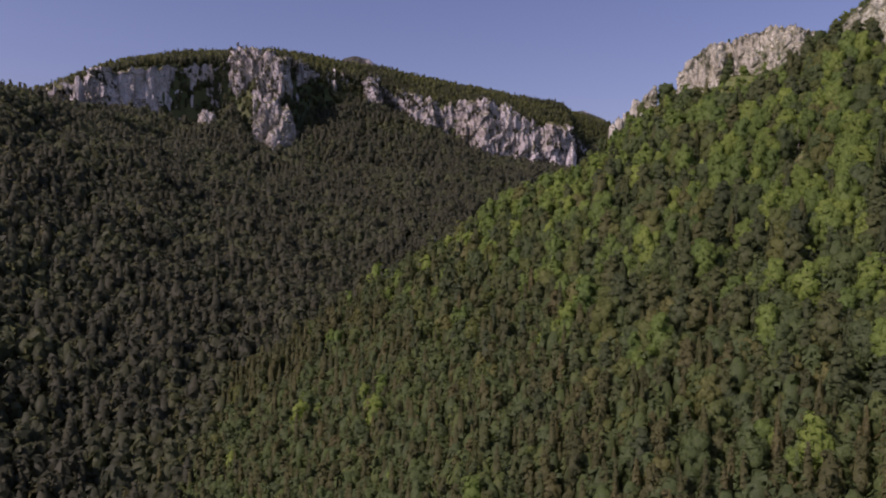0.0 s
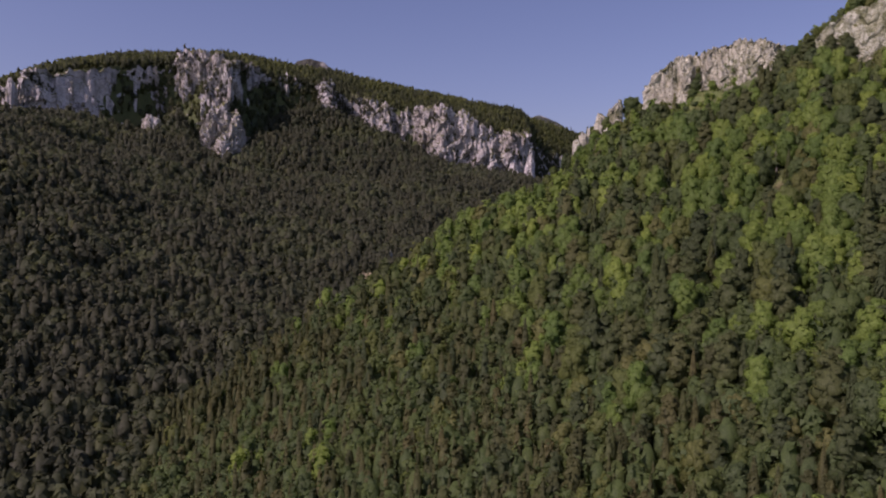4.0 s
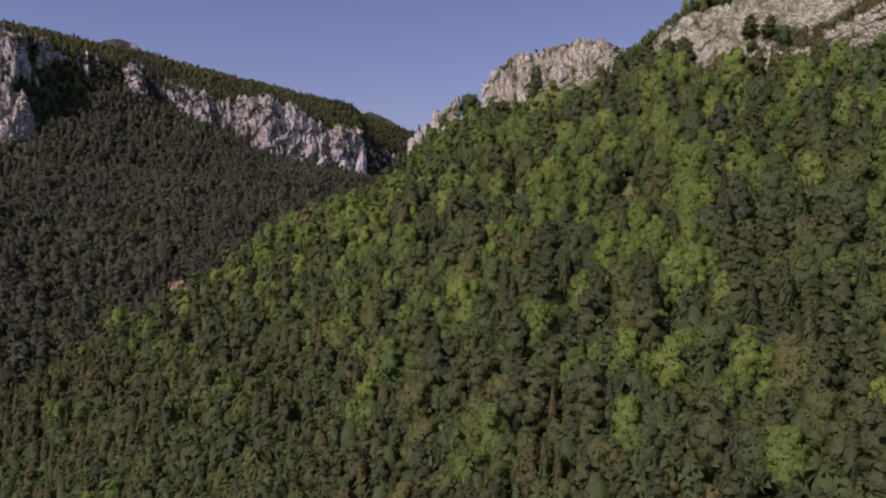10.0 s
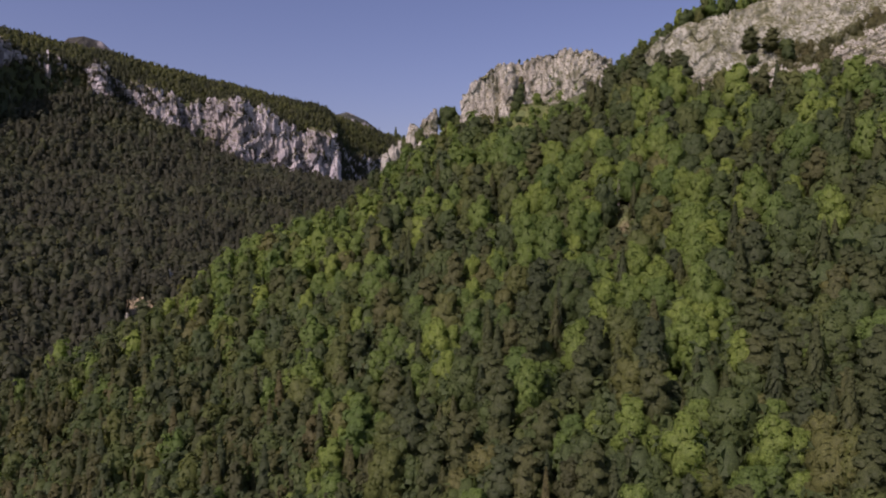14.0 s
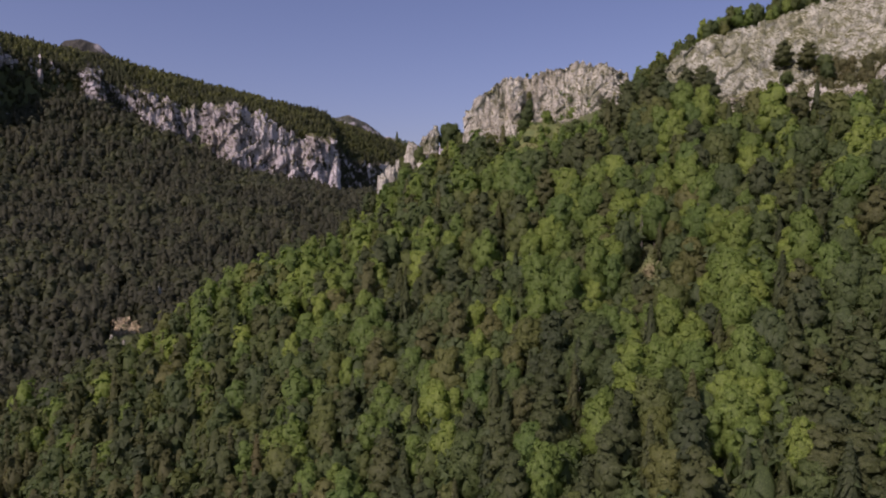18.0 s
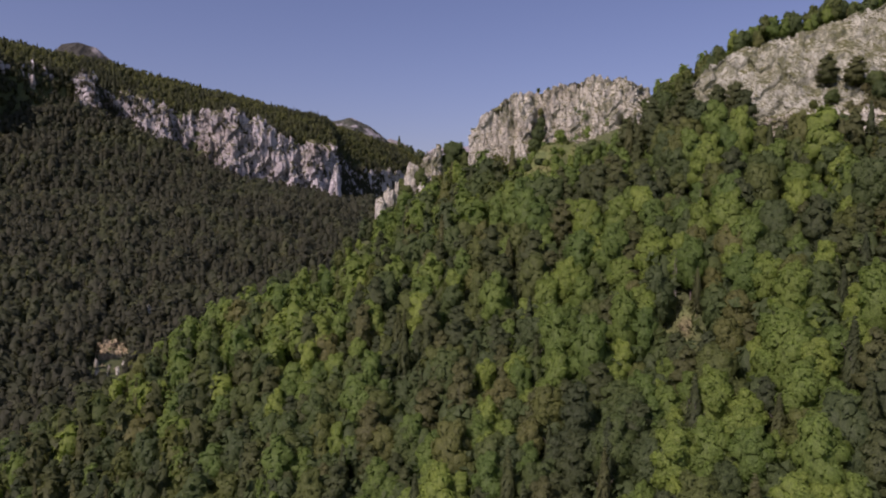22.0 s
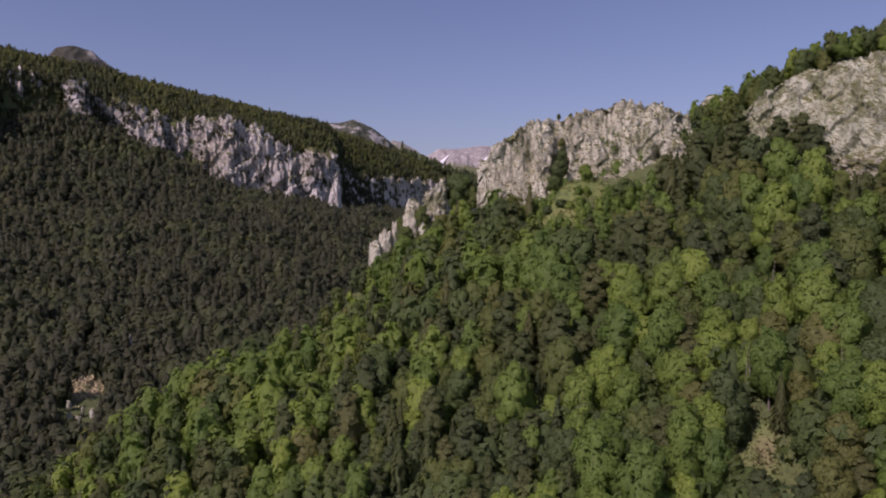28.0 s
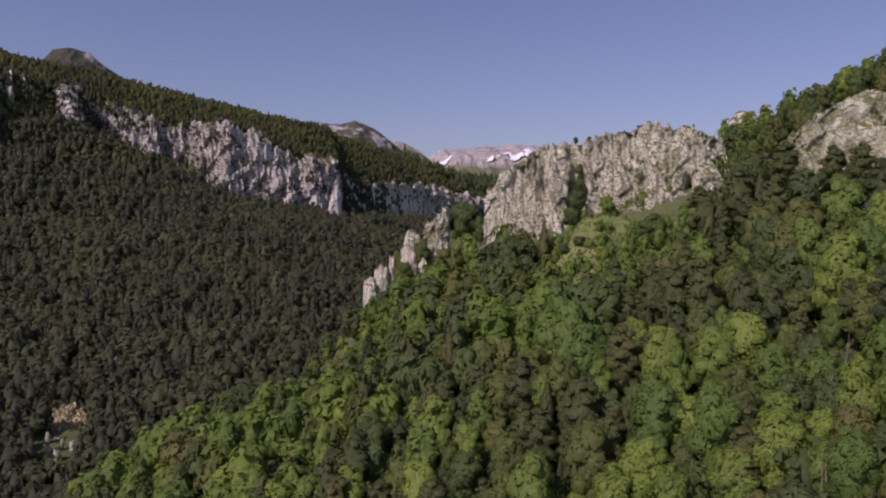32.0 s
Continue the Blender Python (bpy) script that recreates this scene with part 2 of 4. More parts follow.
SNOW = snow_material()

# ---- lie of the land ----
CREST_X = [-400, -60, 0, 70, 94, 100, 130, 170, 180, 200, 236, 300, 500]
CREST_Y = [420, 404, 397, 393, 402, 410, 396, 372, 352, 334, 318, 300, 260]
SLAB_X, SLAB_Y = [180, 187, 200, 209, 218, 237, 262, 300], [340, 337, 328, 322, 321, 311, 300, 285]
# the far escarpment: x, y of its foot, foot height, top height, width of the step
SCARP = np.array([
    (-900, 880, 200, 210, 40), (-620, 890, 270, 290, 30), (-470, 925, 286, 345, 16), (-400, 962, 290, 368, 16),
    (-335, 1015, 277, 385, 20), (-300, 1030, 308, 392, 24), (-262, 975, 255, 392, 70), (-225, 975, 240, 385, 70), (-205, 1072, 292, 385, 24), (-126, 1128, 334, 376, 14),
    (-60, 1126, 306, 350, 14), (20, 1112, 268, 332, 14), (64, 1100, 240, 338, 14), (161, 1100, 224, 298, 14),
    (205, 1112, 214, 292, 14), (225, 1172, 216, 285, 14), (290, 1230, 218, 276, 14), (396, 1350, 214, 280, 14),
    (560, 1500, 214, 262, 14), (900, 1800, 214, 250, 14)])
SKY_X = [-900, -620, -560, -476, -378, -279, -181, -93, 16, 114, 213, 292, 372, 459, 600, 900]
SKY_Z = [230, 310, 360, 440, 448, 449, 437, 427, 401, 381, 366, 356, 346, 331, 300, 262]


def wave(x, y, scale, seed):
    """Smooth rolling of the ground, about -1 to 1."""
    r = np.random.RandomState(seed)
    out = 0
    for i in range(6):
        a, p, f = r.uniform(0, 6.283), r.uniform(0, 6.283), r.uniform(0.6, 2.2) / scale
        out = out + np.sin((x * np.cos(a) + y * np.sin(a)) * f * 6.283 + p) / (1 + i * 0.3)
    return out / 2.6


def smooth(a, b, v):
    t = np.clip((v - a) / (b - a), 0, 1)
    return t * t * (3 - 2 * t)


def soft_max(a, b, k):
    return (a + b + np.sqrt((a - b) ** 2 + k * k)) / 2


def hill(x, y):
    """The near hillside, an even slope up to the spur's crest, and its far side."""
    yc = np.interp(x, CREST_X, CREST_Y)
    front = -20.6 + 0.673 * x + 0.381 * np.minimum(y, yc) + 2.0 * wave(x, y, 70, 3) + 0.8 * wave(x, y, 22, 4)
    front = front + (11 - 6 * smooth(212, 240, x)) * smooth(180, 205, x) * smooth(-24, -4, y - yc)
    front = front - 2.5 * smooth(-60, -10, y - yc) * smooth(115, 90, x)
    inside = np.minimum(y - 257 + 0.5 * (x - 212), y - 289 + 1.95 * (x - 193))
    front = front - 8 * smooth(-2, 8, inside) * smooth(176, 186, x) * smooth(4, -8, y - np.interp(x, SLAB_X, SLAB_Y))
    front = front + 7 * np.exp(-((x - 148) / 9) ** 2 - ((y - 364) / 6) ** 2)
    front = front - np.maximum(front - 272, 0) * 0.7
    front = front + 3.5 * smooth(78, 30, x) * smooth(-70, -15, y - yc)
    fall = 0.75 - 0.6 * smooth(170, 215, x)
    return front - fall * np.maximum(y - yc, 0) - 0.5 * np.maximum(y - yc - 80, 0)


def far_side(x, y):
    """The opposite slope, the step of its cliffs and the wooded cap above."""
    yf, zf, zt, w = [np.interp(x, SCARP[:, 0], SCARP[:, i]) for i in (1, 2, 3, 4)]
    base = lambda yy: (60 + 0.314 * (yy - 475) + 0.66 * (np.sqrt(np.maximum(-70 - x, 0) ** 2 + 140 ** 2) - 140 + 0.006 * np.maximum(-340 - x, 0) ** 2) * (1 - 0.6 * smooth(620, 950, yy))
                       - 0.25 * np.maximum(x - 150, 0))
    y0 = yf - 170
    rise = np.minimum(base(y0), 262 + 0.12 * (y0 - 620))
    low = np.where(y < y0, base(y), rise + (zf - rise) * np.clip((y - y0) / 170, 0, 1))
    lid = 252 + 0.12 * (y - 620) + 0.45 * np.maximum(-440 - x, 0)
    low = (low + lid - np.sqrt((low - lid) ** 2 + 400)) / 2 + 3
    low = low + (zf - low) * smooth(60, 0, yf - y)
    low = low + 5 * wave(x, y, 130, 7) * smooth(0, 200, yf - y) + 2.0 * wave(x, y, 40, 8) * smooth(0, 80, yf - y)
    zk = np.interp(x, SKY_X, SKY_Z) - 11
    yk = np.maximum(1275, yf + 150)
    t = np.clip((y - yf - 14 - w) / (yk - yf - 14 - w), 0, 1)
    cap = zt + (zk - zt) * (1 - (1 - t) ** 1.5) - 0.22 * np.maximum(y - yk, 0) + 2 * wave(x, y, 90, 11) * t
    step = np.clip((y - yf - 14) / w, 0, 1)
    return np.where(y < yf, low, zf + (cap - zf) * step)


def land(x, y):
    x, y = np.asarray(x, float), np.asarray(y, float)
    z = soft_max(hill(x, y), far_side(x, y), 14)
    z = soft_max(z, 8 + 6 * wave(x, y, 300, 5), 20)
    beyond = 215 + 0.11 * (y - 1500) + 30 * wave(x, y, 900, 6)
    return np.where(y > 1450, soft_max(z, beyond, 30), z)


def mesh_object(name, verts, faces_tri=None, faces_quad=None, mat=None, tone=None, smooth_shade=False, normals=None):
    me = bpy.data.meshes.new(name)
    tri = np.zeros((0, 3), np.int32) if faces_tri is None else np.asarray(faces_tri, np.int32)
    quad = np.zeros((0, 4), np.int32) if faces_quad is None else np.asarray(faces_quad, np.int32)
    me.vertices.add(len(verts))
    me.vertices.foreach_set("co", np.asarray(verts, np.float32).ravel())
    loops = np.concatenate([tri.ravel(), quad.ravel()])
    total = np.concatenate([np.full(len(tri), 3, np.int32), np.full(len(quad), 4, np.int32)])
    start = np.concatenate([[0], np.cumsum(total)[:-1]]).astype(np.int32)
    me.loops.add(len(loops))
    me.loops.foreach_set("vertex_index", loops)
    me.polygons.add(len(total))
    me.polygons.foreach_set("loop_start", start)
    me.polygons.foreach_set("use_smooth", np.concatenate([np.full(len(tri), smooth_shade or tone is not None or len(quad) > 0), np.full(len(quad), smooth_shade)]))
    if tone is not None:
        me.attributes.new("tone", "FLOAT", "POINT").data.foreach_set("value", np.asarray(tone, np.float32))
    me.update(calc_edges=True)
    if normals is not None:
        me.attributes.new("custom_normal", "FLOAT_VECTOR", "POINT").data.foreach_set("vector", np.asarray(normals, np.float32).ravel())
    if mat:
        me.materials.append(mat)
    return new(name, me)


def part(name, me, mat, parent, label=""):
    """Links mesh data as one part under a thing or a part."""
    ob = new(name, me)
    if mat and not me.materials:
        me.materials.append(mat)
    ob.parent = parent
    if label:
        ob["label"] = label
    return ob


def axis(lo, hi, step, far_lo, far_hi):
    mid = list(np.arange(lo, hi + 0.1, step))
    d, v = step, lo
    left = []
    while v > far_lo:
        d *= 1.25
        v -= d
        left.append(v)
    d, v = step, mid[-1]
    while v < far_hi:
        d *= 1.25
        v += d
        mid.append(v)
    return np.array(left[::-1] + mid)


def grid_faces(nu, nv):
    i = np.arange(nu - 1)[:, None] * nv + np.arange(nv - 1)[None, :]
    return np.stack([i, i + nv, i + nv + 1, i + 1], -1).reshape(-1, 4)


gx, gy = axis(-560, 340, 6, -4600, 4600), axis(40, 1420, 6, -3500, 4800)
GX, GY = np.meshgrid(gx, gy, indexing="ij")
ground = mesh_object("ground", np.stack([GX, GY, land(GX, GY)], -1).reshape(-1, 3), None, grid_faces(len(gx), len(gy)), GROUND, smooth_shade=True)
tagged(ground, "steep mountainside of dark soil and grass under forest", "ground", kind="structure")


# ---- rock ----
WALLS = {}
TWIST = Euler((0.5, 0.35, 0.7)).to_matrix()


def rock_wall(name, foot, top, back, res, amp, mat, label, seed=0, grain=9.0, tall=1.6, category="cliff", sink=6.0, pieces=1, piece_name="rock_face", clefts=(), calm=(), ragged=0.0, joints=0.0):
    """A rock face from foot points to top points (x, y, z), closed backwards by the vector back; broken up by joints and flutes."""
    foot, top = np.array(foot, float), np.array(top, float)
    seg = np.concatenate([[0], np.cumsum(np.linalg.norm(np.diff((foot + top) / 2, axis=0), axis=1))])
    nu = max(4, int(seg[-1] / res))
    s = np.linspace(0, seg[-1], nu)
    F = np.stack([np.interp(s, seg, foot[:, i]) for i in range(3)], -1)
    T = np.stack([np.interp(s, seg, top[:, i]) for i in range(3)], -1)
    for k, d in enumerate(s if ragged else ()):
        T[k, 2] += ragged * (noise.noise((d / 17, seed, 0.5)) + 0.6 * noise.noise((d / 6, seed, 3.5)))
    F[:, 2] -= sink
    height = np.linalg.norm(T - F, axis=1).max()
    nf, nb = max(4, int(height / res)), max(3, int(np.linalg.norm(back) / res / 1.3))
    B = T + np.array(back, float)
    rows = [F + (T - F) * v for v in np.linspace(0, 1, nf)]
    rows += [T + (B - T) * v for v in np.linspace(0, 1, nb + 1)[1:]]
    P = np.stack(rows, 1)
    nv = P.shape[1]
    V = P.reshape(-1, 3)
    du, dv = np.gradient(P, axis=0), np.gradient(P, axis=1)
    N = np.cross(du, dv).reshape(-1, 3)
    N /= np.linalg.norm(N, axis=1)[:, None] + 1e-9
    out = V.copy()
    off = Vector((seed * 31.7, seed * 17.3, seed * 5.1))
    for k in range(len(V)):
        p = Vector(V[k])
        q = Vector((p.x / grain, p.y / grain, p.z / grain / tall)) + off
        big = noise.noise(q * 0.6)
        cell = noise.voronoi(q * 1.3)[0]
        ridge = 1 - abs(noise.noise(q * 2.1)) * 2
        fine = noise.fractal(q * 4.0, 1.0, 2.0, 3)
        block = noise.cell(TWIST @ (q * 1.7)) + 0.3 * noise.cell(TWIST @ (q * 4.3)) - 0.15
        rough = amp
        for x0, x1, ease in calm:
            rough *= 1 - (1 - ease) * float(smooth(x0 - 6, x0 + 6, p.x) * smooth(x1 + 6, x1 - 6, p.x))
        ledge = noise.cell(TWIST @ (q * 0.8)) - 0.5
        d = rough * (1.4 * big + 0.6 * (0.45 - cell[0]) + 0.25 * ridge + 0.36 * fine + 0.55 * block + 0.35 * ledge)
        if joints:
            seam = noise.noise(((p.x - p.y) / grain * 0.9 + off.x, off.y, p.z / grain * 0.16))
            seam2 = noise.noise(((p.x - p.y) / grain * 2.6 + off.x, 7.7, p.z / grain * 0.4))
            d -= joints * rough * (max(0, 1 - abs(seam) * 9) + 0.5 * max(0, 1 - abs(seam2) * 6))
        for cx_, cy_, cz_, wide, high, deep in clefts:
            d -= deep * math.exp(-(((p.x - cx_) ** 2 + (p.y - cy_) ** 2) / wide ** 2 + ((p.z - cz_) / high) ** 2) ** 2)
        out[k] = V[k] + N[k] * d
        out[k][2] += amp * 0.25 * fine
    WALLS[label] = out.reshape(nu, nv, 3)
    if pieces == 1:
        return tagged(mesh_object(name, out, None, grid_faces(nu, nv)[:, ::-1], mat), label, category)
    thing = tagged(new(name), label, category)
    cuts = np.linspace(0, nu - 1, pieces + 1).astype(int)
    for a, b in zip(cuts[:-1], cuts[1:]):
        face = mesh_object(piece_name, WALLS[label][a:b + 1].reshape(-1, 3), None, grid_faces(b + 1 - a, nv)[:, ::-1], mat)
        face.parent = thing
    return thing


def boulder(name, centre, size, mat, label, seed=0, amp=0.25):
    bm = bmesh.new()
    bmesh.ops.create_icosphere(bm, subdivisions=4, radius=1)
    for v in bm.verts:
        q = v.co * 1.6 + Vector((seed * 7.3, 1.7 * seed, 3.1))
        c = noise.voronoi(q)[0]
        v.co *= 1 + amp * (1.6 * (0.45 - c[0]) + noise.fractal(q * 2, 1, 2, 3) * 0.5)
        v.co = Vector((v.co.x * size[0], v.co.y * size[1], v.co.z * size[2]))
    me = bpy.data.meshes.new(name)
    bm.to_mesh(me)
    bm.free()
    me.materials.append(mat)
    ob = new(name, me)
    ob.location = centre
    return tagged(ob, label, "rock")


CLIFF = [(-620, 890, 258, 285), (-470, 925, 280, 350), (-455, 932, 284, 360), (-400, 972, 286, 374), (-335, 1034, 274, 388), (-316, 1046, 325, 400), (-272, 1022, 312, 398), (-250, 1016, 302, 394),
         (-230, 1010, 285, 388), (-210, 1088, 300, 384), (-160, 1130, 322, 380), (-132, 1140, 328, 374), (-116, 1114, 328, 377), (-98, 1128, 322, 366),
         (-60, 1134, 304, 350), (-38, 1118, 292, 350), (-16, 1114, 284, 348), (-4, 1124, 276, 338),
         (18, 1122, 264, 330), (30, 1108, 258, 336), (66, 1098, 238, 343), (92, 1104, 234, 326), (114, 1095, 230, 322), (156, 1104, 224, 297),
         (172, 1098, 220, 298), (186, 1114, 216, 292), (200, 1124, 212, 292), (211, 1136, 212, 290), (224, 1172, 212, 286),
         (290, 1228, 214, 276), (325, 1272, 212, 280), (363, 1302, 210, 281), (396, 1348, 208, 282),
         (453, 1400, 208, 271), (600, 1530, 208, 262)]
rock_wall("escarpment", [(x, y, a) for x, y, a, b in CLIFF], [(x, y + 12, b + (3 if x > -330 else -7)) for x, y, a, b in CLIFF], (0, 26, -2), 2.1, 9.0, ROCK_FAR,
          "long grey limestone cliff band with pale streaks above dark forest", 2, 22.0, 2.7, pieces=12, calm=((213, 392, 0.35), (-448, -338, 0.4)), ragged=9.0, joints=0.25)
rock_wall("buttress", [(-276, 1004, 286), (-268, 990, 272), (-250, 976, 252), (-228, 962, 228), (-216, 968, 230), (-200, 988, 240), (-186, 1016, 250)],
          [(-272, 1012, 300), (-264, 1006, 308), (-249, 1003, 318), (-232, 1000, 325), (-220, 1002, 318), (-205, 1006, 294), (-190, 1020, 272)], (0, 14, -6), 1.7, 6.0, ROCK_FAR,
          "pale limestone buttress below the cliff band", 5, 13.0, 3.6, ragged=12.0, joints=0.9)
rock_wall("outcrop", [(-352, 1010, 284), (-346, 996, 276), (-332, 986, 272), (-318, 990, 274), (-308, 1004, 280)],
          [(-350, 1012, 296), (-343, 1004, 306), (-331, 998, 311), (-320, 999, 304), (-310, 1006, 290)], (0, 12, -4), 1.6, 4.0, ROCK_FAR,
          "small pale limestone outcrop at the foot of the shaded wall", 7, 16.0, 2.0, ragged=6.0, joints=0.4)
rock_wall("rock_fin", [(-482, 930, 300), (-476, 916, 298), (-466, 914, 298), (-460, 924, 300)],
          [(-474, 926, 330), (-471, 921, 340), (-467, 921, 342), (-464, 925, 326)], (0, 8, -10), 1.3, 2.0, ROCK_FAR,
          "narrow pale limestone fin at the end of the shaded wall", 10, 14.0, 2.8, joints=0.3)
rock_wall("pinnacle", [(181, 1096, 226), (184, 1080, 224), (194, 1073, 224), (203, 1078, 224), (207, 1092, 226)],
          [(193, 1088, 258), (195, 1084, 270), (197.5, 1082, 276), (199.5, 1085, 268), (201, 1090, 256)], (0, 8, -20), 1.3, 2.2, ROCK_FAR,
          "sharp pale limestone pinnacle at the cliff's corner", 9, 16.0, 2.6)

rock_wall("limestone_crag", [(138, 408, 214), (125, 395, 211), (130, 387, 213), (138, 379, 215), (145, 371, 217), (151, 373, 219.5), (152, 370, 220),
           (158, 362, 222), (165, 352, 224), (174, 344, 226), (190, 352, 229)],
          [(136, 404, 224), (129, 394, 230), (132, 387, 238), (138, 382, 244), (144, 379, 245.5), (149.5, 380, 246), (153, 376.5, 246.5),
           (160, 371.5, 249.0), (168.5, 368, 251.6), (177, 359, 249.2), (187, 361, 247)], (7, 9, -5), 0.42, 1.6, ROCK,
          "broken grey limestone crag with grassy ledges and dark clefts", 3, 6.6, 1.6, category="rock", pieces=5, joints=0.6,
          clefts=((171.2, 355.4, 235.6, 0.85, 4.6, 10.0), (149.6, 376, 228, 2.6, 9, 3.0), (134.5, 382, 231, 1.3, 9, 3.0), (160, 366, 240, 1.0, 5, 2.0), (140, 379, 234, 1.5, 8, 3.6), (163, 364, 232, 1.2, 6, 2.4)))
rock_wall("rock_tower", [(120, 411, 206), (112.6, 406, 205), (114.3, 400.6, 206), (120, 401, 208), (121.5, 405, 210)],
          [(119, 408, 223), (113.6, 405, 222.5), (116.5, 402.8, 225.5), (119.6, 403.4, 227.5), (120.6, 405.5, 226)], (1, 4, -8), 0.35, 0.85, ROCK,
          "weathered grey limestone tower among bushes on the spur", 6, 4.0, 1.6, category="rock", joints=0.4)
rock_wall("limestone_slab", [(186, 334, 238), (187, 324, 230), (191, 310, 224), (197, 289, 219), (206, 269, 216), (224, 257, 231), (250, 244, 243), (290, 226, 255)],
          [(187, 337, 244), (191, 335, 249), (200, 329, 254.5), (209, 323, 258.5), (218, 321, 261), (237, 311, 268), (262, 300, 277), (300, 285, 288)],
          (6, 10, -3), 0.6, 1.7, ROCK_SLAB, "broad leaning limestone slab with grass and scattered trees", 8, 9.0, 1.5, category="rock", pieces=5, joints=0.55)

rock_wall("rock_ledge", [(191, 308, 221), (196, 289, 218), (205, 268, 216), (223, 255, 230), (247, 243, 241)],
          [(193, 309, 228), (198.5, 290, 227), (207.5, 270.5, 227), (225.5, 258, 240), (249.5, 246.5, 251)], (5, 6, 2), 0.5, 1.3, ROCK,
          "pale layered limestone ledge at the foot of the slab", 14, 6.0, 0.45, category="rock", pieces=3, ragged=1.5)
SCAR_FOOT, SCAR_TOP = [(-37, 614), (-33, 598), (-25, 586), (-17, 596), (-12, 612)], [(-34, 630), (-30, 635), (-24.5, 636), (-19, 634), (-14, 628)]
rock_wall("earth_scar", [(x, y, float(land(x, y))) for x, y in SCAR_FOOT], [(x, y, float(land(x, y)) + 6) for x, y in SCAR_TOP], (0, 8, -3), 0.7, 1.8, ROCK_TAN,
          "bare ochre earth and rock scar among dark trees", 12, 6.0, 1.4, category="rock", pieces=3, ragged=3.0,
          clefts=((-24.5, 612, 113, 4.5, 5.0, 3.5),), sink=2.0)
for centre, size, seed in (((95.8, 404, 200.5), (2.3, 2.2, 6.2), 1), ((99.6, 405, 203.5), (2.4, 2.4, 7.2), 2), ((102.7, 405, 206), (1.1, 1.2, 7.0), 3),
                           ((109.2, 405.5, 212.5), (3.7, 2.7, 8.2), 4), ((126.3, 399, 213.8), (1.6, 1.6, 3.6), 5), ((111, 399.6, 208.5), (1.6, 1.4, 4.4), 7), ((231, 404, 257), (6, 4.5, 6), 6)):
    boulder("limestone_boulder", centre, size, ROCK, "weathered pale limestone outcrop poking out of bushes on the spur", seed)

for x, y, size, seed in ((-25, 588, (1.8, 1.6, 3.2), 21), (-30.5, 595, (1.6, 1.3, 3.0), 22), (-32.2, 604, (1.3, 1.0, 3.4), 23), (-19.5, 596, (1.3, 1.0, 3.0), 24),
                         (-24.6, 599, (1.0, 1.0, 3.4), 25), (-17.0, 608, (1.4, 1.1, 2.6), 26), (-8, 676, (2.4, 2.0, 7), 27), (-12, 668, (1.6, 1.4, 8), 28)):
    boulder("limestone_boulder", (x, y, float(land(x, y)) + 2.5 + (seed > 26) * 4), size, ROCK,
            "pale limestone block standing on the ochre earth scar" if seed < 27 else "pale limestone block among dark trees of the valley side", seed)

# ---- the distance ----


def flank(ridge, depth, fall, seed, res, x, v):
    """A point on a far mountain's flank."""
    yr, zr = np.interp(x, ridge[:, 0], ridge[:, 1]), np.interp(x, ridge[:, 0], ridge[:, 2])
    q = Vector((x / fall * 2.2, v * 2.5 + seed, seed * 3.1))
    rug = noise.ridged_multi_fractal(q, 1.0, 2.0, 5, 1.0, 2.0) - 1.2
    z = zr - fall * abs(v) ** 1.15 + rug * fall * 0.09 * (0.25 + min(1, abs(v) * 3))
    return (x + rug * res * 0.4, yr + v * depth, z)


def massif(name, ridge, depth, fall, mat, label, seed, res):
    """A far mountain: a ridge line (x, y, z) with rough flanks falling to both sides."""
    ridge = np.array(ridge, float)
    n = int((ridge[-1, 0] - ridge[0, 0]) / res)
    xs = np.linspace(ridge[0, 0], ridge[-1, 0], n)
    vs = np.linspace(-1, 1, 41)
    verts = []
    for x in xs:
        verts += [flank(ridge, depth, fall, seed, res, x, v) for v in vs]
    ob = mesh_object(name, verts, None, grid_faces(n, len(vs)), mat)
    return tagged(ob, label, "mountain", kind="structure")


PEAKS = np.array([(600, 4150, 480), (1100, 4250, 560), (1258, 4300, 596), (1346, 4300, 655), (1480, 4300, 660), (1601, 4320, 683), (1864, 4320, 708),
       (2058, 4300, 694), (2400, 4250, 640), (3000, 4200, 500)], float)
peaks = massif("backdrop_peaks", PEAKS, 700, 330, ROCK_ALP, "pale pinkish bare limestone range with snow patches", 1, 14)
for x0, x1, v0, v1, half in ((1180, 1275, -0.31, -0.28, 0.035), (1250, 1375, -0.29, -0.22, 0.04), (1600, 1650, -0.27, -0.32, 0.025), (1645, 1740, -0.22, -0.36, 0.04),
                             (1700, 1800, -0.36, -0.33, 0.05), (1765, 1865, -0.36, -0.24, 0.05), (1820, 1985, -0.24, -0.29, 0.055), (1545, 1640, -0.36, -0.34, 0.025)):
    pts = []
    for i in range(15):
        f = i / 14
        for j in range(5):
            w = 1.0 * half * math.sin(math.pi * min(1, f + 0.06) ** 0.8) * (0.7 + 0.5 * noise.noise((x0 + i * 3.1, j, 0)))
            p = flank(PEAKS, 700, 330, 1, 14, x0 + (x1 - x0) * f, v0 + (v1 - v0) * f + w * (j / 2 - 1))
            pts.append((p[0], p[1] - 14, p[2] + 6))
    snow = mesh_object("snow_patch", pts, None, grid_faces(15, 5), SNOW, smooth_shade=True)
    snow.parent = peaks
    snow["label"] = "white patch of old snow"
massif("backdrop_shoulder", [(560, 3250, 430), (760, 3300, 540), (819, 3300, 580), (870, 3300, 570), (924, 3300, 546), (1000, 3300, 480), (1200, 3300, 380)], 400, 240, ROCK_ALP,
       "rounded pale rock shoulder behind the wooded ridge", 3, 10)
